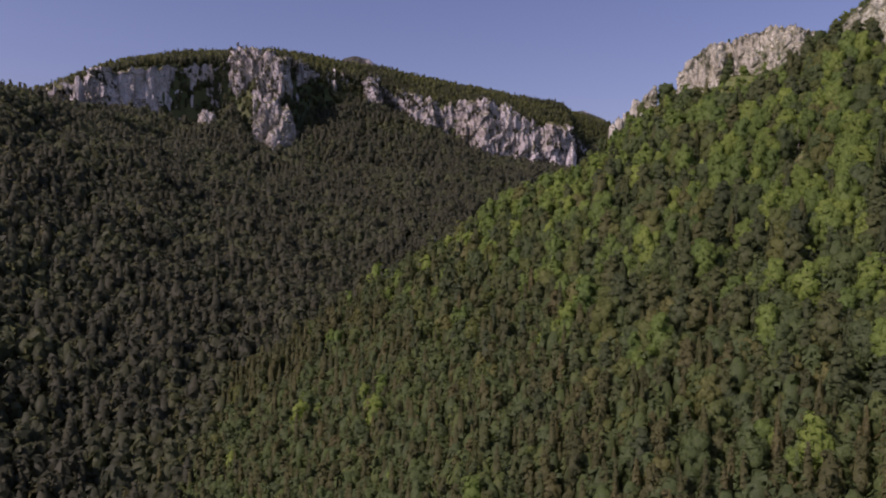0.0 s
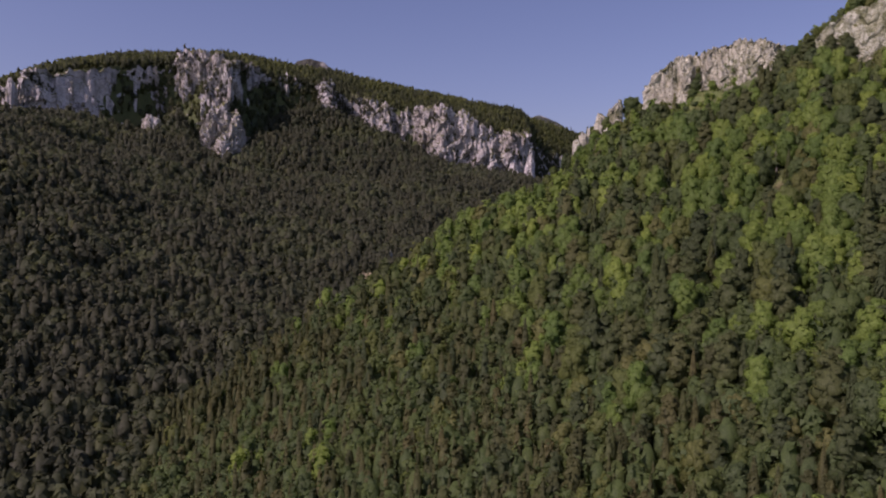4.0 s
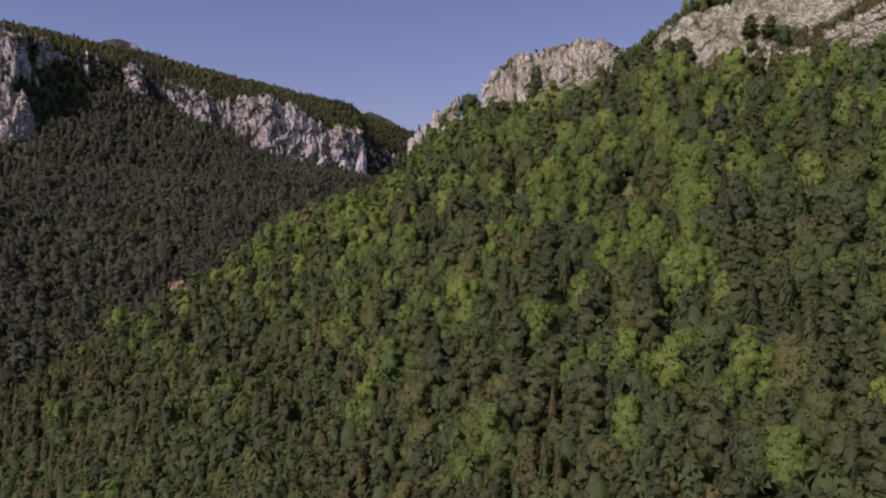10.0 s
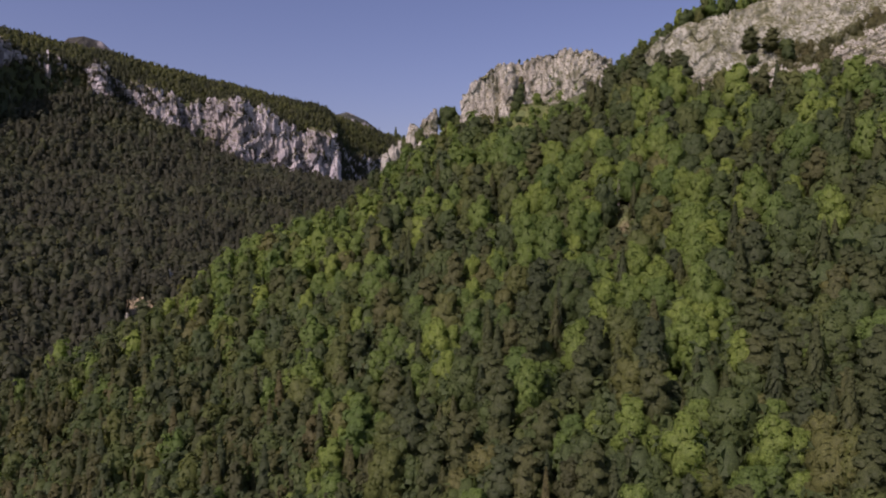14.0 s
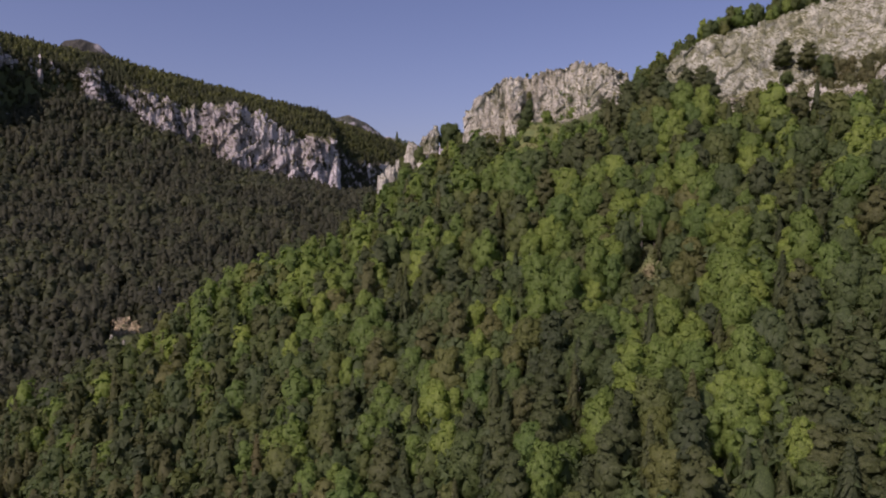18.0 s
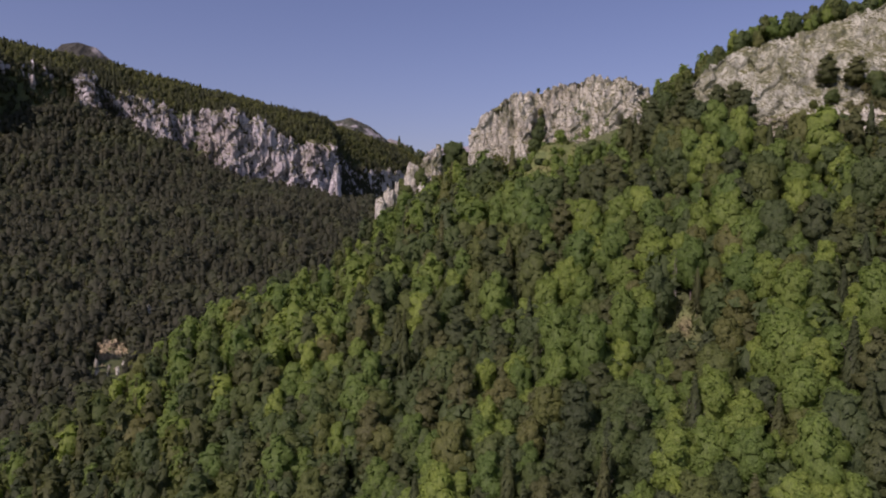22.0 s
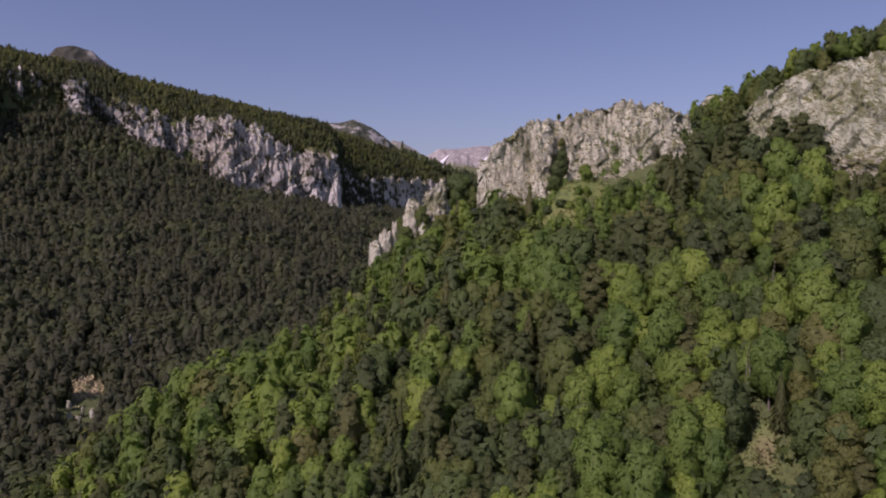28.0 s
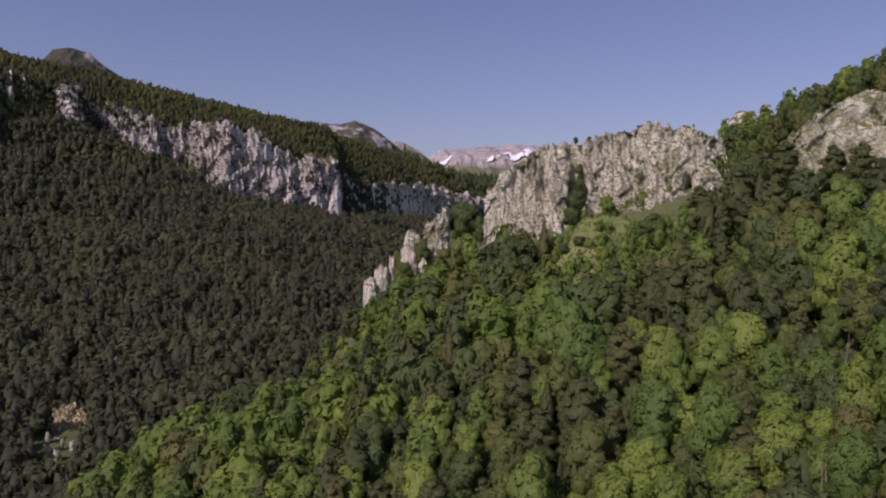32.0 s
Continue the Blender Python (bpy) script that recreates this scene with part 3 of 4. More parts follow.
massif("backdrop_dome", [(250, 2700, 500), (359, 2700, 565), (440, 2700, 562), (527, 2700, 577), (590, 2700, 556), (650, 2700, 511), (760, 2700, 430)], 260, 190, ROCK_DOME,
       "rocky dome with dwarf pine on the skyline", 6, 6)
massif("backdrop_knoll", [(-295, 1700, 492), (-254, 1700, 521), (-236, 1700, 542), (-208, 1700, 547), (-174, 1700, 540), (-148, 1700, 517), (-105, 1700, 488)], 120, 110, ROCK_KNOLL,
       "dark rocky knoll on the skyline", 9, 3)

# ---- forest ----
GOLD = (1 + 5 ** 0.5) / 2
ICO_V = np.array([(-1, GOLD, 0), (1, GOLD, 0), (-1, -GOLD, 0), (1, -GOLD, 0), (0, -1, GOLD), (0, 1, GOLD), (0, -1, -GOLD), (0, 1, -GOLD),
                  (GOLD, 0, -1), (GOLD, 0, 1), (-GOLD, 0, -1), (-GOLD, 0, 1)]) / 1.902
ICO_F = np.array([(0, 11, 5), (0, 5, 1), (0, 1, 7), (0, 7, 10), (0, 10, 11), (1, 5, 9), (5, 11, 4), (11, 10, 2), (10, 7, 6), (7, 1, 8),
                  (3, 9, 4), (3, 4, 2), (3, 2, 6), (3, 6, 8), (3, 8, 9), (4, 9, 5), (2, 4, 11), (6, 2, 10), (8, 6, 7), (9, 8, 1)])


def unit(v):
    return v / (np.linalg.norm(v, axis=-1, keepdims=True) + 1e-9)


def bend_of(shape, f):
    """How wide a crown is at the height f (0 its foot, 1 its tip)."""
    peak, blunt = shape
    f = np.clip(f, 0, 1)
    return np.where(f < peak, np.sin(np.clip(f / peak * 0.5 + 0.5 * 0.28, 0, 0.5) * math.pi) ** 0.7, np.clip(1 - np.clip((f - peak) / (1 - peak), 0, 1) ** blunt, 0, 1) ** (1 / 1.6))


def crown_core(shape, height, radius, base, rng, share=0.66, rings=6, sides=7):
    """The dense inside of a crown, a rough turned body."""
    f = np.linspace(0.04, 0.94, rings)
    ang = np.arange(sides) * 6.283 / sides
    r = radius * share * bend_of(shape, f)[:, None] * rng.uniform(0.85, 1.12, (rings, sides))
    v = np.stack([r * np.cos(ang), r * np.sin(ang), np.repeat(height * (base + (1 - base) * f)[:, None], sides, 1)], -1).reshape(-1, 3)
    v = np.concatenate([v, [(0, 0, height * 0.97)]])
    k, i = np.meshgrid(np.arange(rings - 1), np.arange(sides), indexing="ij")
    a, b = (k * sides + i).ravel(), (k * sides + (i + 1) % sides).ravel()
    tip = (rings - 1) * sides
    top = np.stack([tip + np.arange(sides), tip + (np.arange(sides) + 1) % sides, np.full(sides, rings * sides)], -1)
    t = np.concatenate([np.stack([a, b, b + sides], -1), np.stack([a, b + sides, a + sides], -1), top])
    n = unit((v - (0, 0, height * (base + 0.35 * (1 - base)))) * (1, 1, 0.5))
    return v, t, n


def crown_round(rng, lumps, sprays, leaf, height=14.5, radius=3.5, base=0.16, shape=(0.42, 1.9), lump=0.46, flat=1.0):
    """A broadleaf crown: boughs swelling out of an egg-shaped body, covered with small ragged leaf sprays."""
    cv, ct, cn = crown_core(shape, height, radius, base, rng, rings=6 if sprays > 120 else 4, sides=8 if sprays > 120 else 5)
    f = 0.1 + 0.84 * (np.arange(lumps) + 0.5) / lumps + rng.uniform(-0.04, 0.04, lumps)
    a = np.arange(lumps) * 2.4 + rng.uniform(-0.5, 0.5, lumps)
    wide = bend_of(shape, f)
    out = radius * wide * rng.uniform(0.58, 0.82, lumps)
    c = np.stack([out * np.cos(a), out * np.sin(a), height * (base + (1 - base) * f)], -1)
    r = radius * lump * (0.5 + 0.5 * wide) * rng.uniform(0.75, 1.3, lumps)
    which = rng.choice(lumps, sprays, p=r * r / (r * r).sum())
    mid = np.array([0, 0, height * (base + 0.36 * (1 - base))])
    away = unit((c - mid) * (1, 1, 0.7))[which]
    d = unit(rng.normal(0, 1, (sprays, 3)) + away * 0.9 + (0, 0, 0.25))
    p = c[which] + d * (r[which] * rng.uniform(0.96, 1.07, sprays))[:, None] * (1, 1, flat)
    body = int(sprays * 0.3)
    fb, ab = rng.uniform(0.03, 0.97, body), rng.uniform(0, 6.283, body)
    rb = radius * bend_of(shape, fb) * rng.uniform(0.68, 0.84, body)
    p[:body] = np.stack([rb * np.cos(ab), rb * np.sin(ab), height * (base + (1 - base) * fb)], -1)
    d[:body] = away[:body] = unit((p[:body] - mid) * (1, 1, 0.6))
    n = unit(0.45 * d + 0.7 * unit((p - mid) * (1, 1, 0.6)))
    g = unit(n + 0.3 * d + rng.normal(0, 0.13, (sprays, 3)))
    n = unit(n + rng.normal(0, 0.3, (sprays, 3)))
    u = unit(np.cross(g, rng.normal(0, 1, (sprays, 3))))
    w = np.cross(g, u)
    turn = rng.uniform(0, 6.283, (sprays, 1)) + np.array([0, 2.09, 4.19]) + rng.uniform(-0.5, 0.5, (sprays, 3))
    size = leaf * rng.uniform(0.6, 1.3, (sprays, 3))
    v = p[:, None] + (np.cos(turn) * size)[..., None] * u[:, None] + (np.sin(turn) * size)[..., None] * w[:, None]
    if sprays > 200:
        ball = c[:, None] + ICO_V * (1, 1, flat) * r[:, None, None] * rng.uniform(0.86, 1.02, (lumps, 12, 1))
        ct = np.concatenate([ct, (ICO_F + np.arange(lumps)[:, None, None] * 12 + len(cv)).reshape(-1, 3)])
        cv = np.concatenate([cv, ball.reshape(-1, 3)])
        cn = np.concatenate([cn, unit(0.5 * ICO_V[None] + 0.7 * unit((ball - mid) * (1, 1, 0.6))).reshape(-1, 3)])
    return (np.concatenate([cv, v.reshape(-1, 3)]), np.concatenate([ct, np.arange(sprays * 3).reshape(-1, 3) + len(cv)]),
            np.concatenate([cn, np.repeat(n, 3, 0)]))


def crown_cone(rng, tiers, per, card, height=15.0, radius=2.5, base=0.08, blunt=0.75):
    """A conifer's crown: whorls of drooping boughs round a dark core."""
    cv, ct, cn = crown_core((0.12, 1.1), height, radius, base, rng, 0.6, 4, 6)
    V, T, N, count = [cv], [ct], [cn], len(cv)
    for k in range(tiers):
        f = (k + 0.5) / tiers
        r = radius * (1 - f) ** blunt * rng.uniform(0.85, 1.15) + 0.12
        m = max(3, int(per * (1 - f * 0.6)))
        a = rng.uniform(0, 6.283) + np.arange(m) * 6.283 / m + rng.normal(0, 0.25, m)
        rr = (r * rng.uniform(0.72, 1.18, m))[:, None]
        d = np.stack([np.cos(a), np.sin(a), np.zeros(m)], -1)
        side = np.stack([-np.sin(a), np.cos(a), np.zeros(m)], -1)
        wd = (card * rng.uniform(0.7, 1.2, m))[:, None]
        up = np.zeros((m, 3))
        up[:, 2] = height * (base + (1 - base) * f) + rng.uniform(-0.6, 0.6, m) * height * (1 - base) / tiers
        drop = np.zeros((m, 3))
        drop[:, 2] = rr[:, 0] * rng.uniform(0.25, 0.5, m)
        top, tip, mid = d * 0.12 * rr + up + (0, 0, 0.45 * card), d * rr + up - drop, d * 0.62 * rr + up - (0, 0, 0.05)
        V.append(np.stack([top, mid - side * wd, tip, mid + side * wd], 1).reshape(-1, 3))
        q = np.arange(m)[:, None] * 4 + count
        T += [q + (0, 1, 2), q + (0, 2, 3)]
        n = np.stack([d * 0.4 + (0, 0, 0.7), d * 0.7 - side * 0.5 + (0, 0, 0.4), d + (0, 0, 0.3), d * 0.7 + side * 0.5 + (0, 0, 0.4)], 1)
        N.append(unit(n + rng.normal(0, 0.12, n.shape)).reshape(-1, 3))
        count += m * 4
    return np.concatenate(V), np.concatenate(T), np.concatenate(N)


def tufts(rng, centres, normals, size):
    """Small ragged grass tufts, one bent quad each."""
    n = len(centres)
    nn = unit(normals + rng.normal(0, 0.5, (n, 3)))
    a = unit(np.cross(nn, rng.normal(0, 1, (n, 3))))
    b = np.cross(nn, a)
    s = size * rng.uniform(0.65, 1.35, (n, 1))
    v = np.stack([centres + a * s * rng.uniform(0.5, 1.1, (n, 1)) - nn * s * 0.35, centres + b * s * rng.uniform(0.4, 1.0, (n, 1)),
                  centres - a * s * rng.uniform(0.5, 1.1, (n, 1)) - nn * s * 0.35, centres - b * s * rng.uniform(0.4, 1.0, (n, 1))], 1)
    return v.reshape(-1, 3), np.arange(n * 4).reshape(n, 4)


def trunk_mesh(rng, height, radius, limbs, spread):
    """A tapered trunk with limbs."""
    V, Q, count = [], [], 0

    def limb(a, b, r0, r1):
        nonlocal count
        ax = (b - a) / np.linalg.norm(b - a)
        u = np.cross(ax, (0.3, 0.9, 0.2))
        u /= np.linalg.norm(u)
        w = np.cross(ax, u)
        ang = np.arange(6) * 6.283 / 6
        ring = np.cos(ang)[:, None] * u + np.sin(ang)[:, None] * w
        V.append(np.concatenate([a + ring * r0, b + ring * r1]))
        Q.append(np.array([(i, (i + 1) % 6, 6 + (i + 1) % 6, 6 + i) for i in range(6)]) + count)
        count += 12

    bend = np.array([rng.normal(0, 0.25), rng.normal(0, 0.25), height * 0.5])
    limb(np.array([0, 0, -2.0]), bend, radius, radius * 0.7)
    limb(bend, np.array([bend[0] * 0.5, bend[1] * 0.5, height * 0.9]), radius * 0.7, radius * 0.2)
    for i in range(limbs):
        a, h = i * 2.4, height * rng.uniform(0.3, 0.65)
        limb(np.array([bend[0], bend[1], h]) * (0.8, 0.8, 1), np.array([math.cos(a) * spread, math.sin(a) * spread, h + height * 0.16]), radius * 0.4, radius * 0.12)
    return np.concatenate(V), np.concatenate(Q)


def scatter(x0, x1, y0, y1, step, seed):
    """Tree feet on a jittered lattice."""
    rng = np.random.RandomState(seed)
    xs, ys = np.meshgrid(np.arange(x0, x1, step), np.arange(y0, y1, step * 0.87), indexing="ij")
    xs = xs + (np.arange(xs.shape[1]) % 2)[None, :] * step / 2
    xs, ys = xs + rng.uniform(-0.32, 0.32, xs.shape) * step, ys + rng.uniform(-0.32, 0.32, ys.shape) * step
    return xs.ravel(), ys.ravel()


def joined_forest(name, kind_key, protos, x, y, z, size, spin, tone, label):
    """Many trees as one mesh of kind stuff."""
    if not len(x):
        return
    rng = np.random.RandomState(len(x))
    which = rng.randint(0, len(protos), len(x))
    VV, TT, GG, NN, count = [], [], [], [], 0
    for k, (v, t, g) in enumerate(protos):
        sel = np.nonzero(which == k)[0]
        if not len(sel):
            continue
        c, s = np.cos(spin[sel])[:, None], np.sin(spin[sel])[:, None]
        sc = size[sel][:, None]
        tall = sc * rng.uniform(0.95, 1.3, sc.shape)
        out = np.empty((len(sel), len(v), 3), np.float32)
        out[..., 0] = (v[:, 0] * c - v[:, 1] * s) * sc + x[sel][:, None]
        out[..., 1] = (v[:, 0] * s + v[:, 1] * c) * sc + y[sel][:, None]
        out[..., 2] = v[:, 2] * tall + z[sel][:, None]
        way = np.empty((len(sel), len(v), 3), np.float32)
        way[..., 0], way[..., 1], way[..., 2] = g[:, 0] * c - g[:, 1] * s, g[:, 0] * s + g[:, 1] * c, g[:, 2]
        VV.append(out.reshape(-1, 3))
        GG.append(way.reshape(-1, 3))
        TT.append((t[None] + count + np.arange(len(sel))[:, None, None] * len(v)).reshape(-1, 3))
        NN.append(np.repeat(tone[sel], len(v)))
        count += len(sel) * len(v)
    ob = mesh_object(name, np.concatenate(VV), np.concatenate(TT), None, LEAF_JOINED[kind_key], np.concatenate(NN), normals=np.concatenate(GG))
    return tagged(ob, label, "forest", kind="stuff")


def rng_of(seed):
    return np.random.RandomState(seed)


EGG, DOME, BUSHY, LOW = (0.40, 1.7), (0.48, 2.3), (0.28, 1.6), (0.35, 2.4)
MID = {
    "beech": [crown_round(rng_of(20 + i), 10, 260, 0.62, 12.6, 3.3 + 0.2 * (i % 3), 0.14, EGG) for i in range(6)],
    "oak": [crown_round(rng_of(30 + i), 11, 260, 0.62, 11.2, 3.4 + 0.25 * (i % 3), 0.16, DOME if i % 2 else EGG, 0.45) for i in range(6)],
    "pine": [crown_round(rng_of(40 + i), 14, 210, 0.6, 13.0, 3.2, 0.08, BUSHY, 0.46, 0.62) for i in range(4)] + [crown_cone(rng_of(45 + i), 15, 13, 0.62, 13.6, 3.0) for i in range(1)],
    "spruce": [crown_cone(rng_of(50 + i), 15, 12, 0.62, 12.8, 2.4 + 0.25 * i, 0.03) for i in range(3)] + [crown_round(rng_of(54 + i), 9, 320, 0.64, 12.0, 2.7, 0.08, EGG, 0.4) for i in range(2)],
}
DENSE = {
    "beech": [crown_round(rng_of(220 + i), 14, 540, 0.37, 12.6, 3.3 + 0.2 * (i % 3), 0.14, EGG, 0.42) for i in range(6)],
    "oak": [crown_round(rng_of(230 + i), 15, 540, 0.37, 11.2, 3.4 + 0.25 * (i % 3), 0.16, DOME if i % 2 else EGG, 0.42) for i in range(6)],
    "pine": [crown_round(rng_of(240 + i), 20, 430, 0.37, 13.0, 3.2, 0.08, BUSHY, 0.44, 0.6) for i in range(4)] + [crown_cone(rng_of(245 + i), 24, 17, 0.45, 13.6, 3.0) for i in range(1)],
    "spruce": [crown_cone(rng_of(250 + i), 24, 15, 0.42, 12.8, 2.4 + 0.25 * i, 0.03) for i in range(3)] + [crown_round(rng_of(254 + i), 12, 620, 0.42, 12.0, 2.7, 0.08, EGG, 0.4) for i in range(2)],
}
COARSE = {
    "beech": [crown_round(rng_of(21 + i), 8, 150, 1.0, 12.6, 3.3 + 0.2 * (i % 3), 0.14, EGG) for i in range(6)],
    "oak": [crown_round(rng_of(31 + i), 8, 150, 1.0, 11.2, 3.4 + 0.25 * (i % 3), 0.16, DOME if i % 2 else EGG, 0.45) for i in range(6)],
    "pine": [crown_round(rng_of(41 + i), 9, 150, 1.0, 13.0, 3.2, 0.08, BUSHY, 0.46, 0.62) for i in range(4)] + [crown_cone(rng_of(46 + i), 10, 10, 0.85, 13.6, 3.0) for i in range(1)],
    "spruce": [crown_cone(rng_of(51 + i), 10, 9, 0.85, 12.8, 2.4 + 0.25 * i, 0.03) for i in range(3)] + [crown_round(rng_of(55 + i), 7, 150, 0.9, 12.0, 2.7, 0.08, EGG, 0.4) for i in range(2)],
}
FAR = {
    "oak": [crown_round(rng_of(60 + i), 5, 26, 2.0, 11.5, 4.6, 0.14, DOME, 0.45) for i in range(6)],
    "pine": [crown_cone(rng_of(70 + i), 6, 8, 1.5, 14.5, 3.9, 0.06) for i in range(2)] + [crown_round(rng_of(75 + i), 5, 26, 1.9, 13.4, 4.1, 0.1, EGG, 0.42) for i in range(4)],
    "beech": [crown_round(rng_of(80 + i), 5, 26, 2.0, 12.0, 4.5, 0.14, EGG, 0.45) for i in range(5)],
}
RIDGE = {
    "oak": [crown_round(rng_of(64 + i), 4, 18, 2.3, 14.0, 4.6, 0.12, DOME, 0.5) for i in range(5)],
    "pine": [crown_cone(rng_of(72 + i), 5, 7, 1.6, 17.0, 3.8, 0.06) for i in range(2)] + [crown_round(rng_of(78 + i), 4, 18, 2.1, 16.5, 4.0, 0.1, EGG, 0.46) for i in range(3)],
    "beech": [crown_round(rng_of(84 + i), 4, 18, 2.3, 14.5, 4.5, 0.12, EGG, 0.5) for i in range(4)],
}
NEAR = {
    "beech": [crown_round(rng_of(120 + i), 16, 1250, 0.3, 12.6, 3.2 + 0.2 * i, 0.14, EGG if i % 2 else DOME, 0.38) for i in range(4)],
    "oak": [crown_round(rng_of(130 + i), 18, 1250, 0.3, 11.2, 3.5 + 0.25 * (i % 2), 0.16, DOME if i % 2 else EGG, 0.4) for i in range(4)],
    "pine": [crown_round(rng_of(140 + i), 22, 1150, 0.3, 13.0, 3.2, 0.08, BUSHY, 0.44, 0.6) for i in range(2)] + [crown_cone(rng_of(145), 28, 20, 0.42, 13.6, 3.0)],
    "spruce": [crown_cone(rng_of(150 + i), 26, 18, 0.42, 12.6, 2.6) for i in range(2)],
}
LABELS = {
    "beech": "bright green broadleaf tree on the forested slope",
    "oak": "mid green rounded broadleaf tree on the forested slope",
    "pine": "dark green bushy pine among broadleaf trees",
    "spruce": "slender olive green spruce on the lower slope",
}

# near hillside
hx, hy = scatter(-250, 330, 125, 430, 5.0, 1)
keep = (hy < np.interp(hx, CREST_X, CREST_Y) + 14 + 50 * (hx > 172)) & (hill(hx, hy) > far_side(hx, hy) - 14)
slab = (hx > 183) & (hy > 257 - 0.5 * (hx - 212)) & (hy > 289 - 1.95 * (hx - 193)) & (hy < np.interp(hx, SLAB_X, SLAB_Y) - 1)
crag = (hx > 122) & (hx < 190) & (np.abs((hx - 148) * 0.707 + (hy - 374) * 0.707 + 1) < np.where(hx > 157, 9.5, 11.5)) & (hy > 340)
tower = np.zeros(len(hx), bool)
for ex, ey, ea, eb in ((117, 402.5, 5, 7), (109.4, 403, 3.6, 6), (98, 401, 5, 8)):
    tower |= ((hx - ex) / ea) ** 2 + ((hy - ey) / eb) ** 2 < 1
meadow = (((hx - 147) / 12) ** 2 + ((hy - 361.5) / 8.5) ** 2 < 1) | (((hx - 139) / 8) ** 2 + ((hy - 353) / 9) ** 2 < 1)
seen = (hx < 40 + 1.18 * (hy - 40)) & (hx > -0.68 * hy - 20)
clearing = (((hx - 132.6) * 0.9 - (hy - 267.8) * 0.44) / 3.2) ** 2 + (((hx - 132.6) * 0.44 + (hy - 267.8) * 0.9) / 8.5) ** 2 < 1
keep &= ~((hx > 206) & (hy > np.interp(hx, SLAB_X, SLAB_Y) - 2) & ((hx * 7.31 + hy * 3.17) % 1 > 0.66)) & ~clearing & ~slab & ~crag & ~tower & ~meadow & seen
hx, hy = hx[keep], hy[keep]
hz = land(hx, hy) - 0.4
rs = rng_of(5)
n = len(hx)
brow = (hx > 184) & (hy > np.interp(hx, SLAB_X, SLAB_Y) - 2)
patch = 0.75 * wave(hx, hy, 55, 21) + 0.5 * wave(hx, hy, 22, 22) + rs.normal(0, 0.75, n)
for gx_, gy_, rx_, ry_, bias in ((98, 196, 9, 14, 0.8), (116, 212, 9, 14, 0.7), (62, 360, 20, 20, 0.5), (20, 390, 35, 25, 0.4), (131, 302, 8, 8, 0.7), (126, 337, 10, 8, 0.4),
                                 (126, 190, 9, 16, -0.9), (142, 212, 8, 14, -0.8), (142, 325, 10, 9, -0.9), (182, 341, 15, 13, -1.3), (107, 335, 7, 7, -0.8), (117, 306, 7, 6, -0.7),
                                 (87, 293, 7, 7, -0.8)):
    patch = patch + 1.8 * bias * np.exp(-((hx - gx_) / rx_) ** 2 - ((hy - gy_) / ry_) ** 2)
patch = patch - 0.7 * smooth(165, 105, hz)
low = smooth(124, 80, hz + 10 * wave(hx, hy, 90, 23))
u = rs.uniform(0, 1, n)
species = np.where(patch > 0.30, "beech", np.where(patch > -0.55, "oak", "pine"))
species = np.where(u < low * 0.82, "spruce", np.where(brow & (species == "pine"), "oak", species))
hsize = (0.64 + 0.66 * rs.uniform(0, 1, n) ** 1.6) * (1 - 0.12 * low)
hsize = np.where(brow, hsize * 0.6, hsize)
behind = hy - np.interp(hx, CREST_X, CREST_Y)
edge = np.where(hx < 135, 0.5 * smooth(-34, -6, behind) * smooth(48, 84, hx), np.where(hx < 160, 0.55 * smooth(-72, -30, behind), 0.2 * smooth(-45, -18, behind) * (hx < 176)))
hsize = hsize * (1 - edge) * np.where((hx > 174) & (hx < 208), 1 - 0.12 * smooth(-34, -8, behind), 1)
foot_gap = np.maximum(257 - 0.5 * (hx - 212) - hy, 289 - 1.95 * (hx - 193) - hy)
hsize = np.where((hx > 175) & (foot_gap > -2) & (foot_gap < 14), hsize * 0.6, hsize)
hsize = np.where((hx > 206) & (hy < 300) & (hy > 240), hsize * 0.55, hsize)
hspin = rs.uniform(0, 6.283, n)
htone = np.clip(0.48 + 0.18 * wave(hx, hy, 30, 24) + rs.normal(0, 0.28, n), 0, 1)
single = (hx > 88) & (hx < 176) & (hy > 228) & (hy < 296)
near = (hx > 52) & (hx < 175) & (hy > 158) & (hy < 330) & ~single
coarse = ((hy > 345) | (hx < 30)) & ~near
FOREST_LABELS = {"beech": "bright green beech wood on a steep slope", "oak": "mid green mixed broadleaf wood on a steep slope",
                 "pine": "dark green pines among broadleaf trees", "spruce": "olive spruces on the lower slope"}
for protos, zone in ((DENSE, near), (MID, ~near & ~coarse & ~single), (COARSE, coarse)):
    for key in protos:
        sel = (species == key) & zone
        joined_forest("hillside_forest", key, protos[key], hx[sel], hy[sel], hz[sel], hsize[sel], hspin[sel], htone[sel], FOREST_LABELS[key])

# the same wood going on below the start of the flight
bx, by = scatter(-300, 330, -150, 150, 7.6, 26)
ok = ((by < 126) | (bx > 40 + 1.18 * (by - 40)) | (bx < -0.68 * by - 20)) & (hill(bx, by) > far_side(bx, by) - 14)
bx, by = bx[ok], by[ok]
rs = rng_of(27)
kind = rs.uniform(0, 1, len(bx)) < 0.6
for key, sel in (("pine", kind), ("oak", ~kind)):
    joined_forest("hillside_forest", key, FAR[key], bx[sel], by[sel], land(bx[sel], by[sel]) - 0.5, rs.uniform(0.85, 1.2, sel.sum()), rs.uniform(0, 6.283, sel.sum()), rs.uniform(0.2, 0.8, sel.sum()),
                  "mixed green wood on the lower slope")

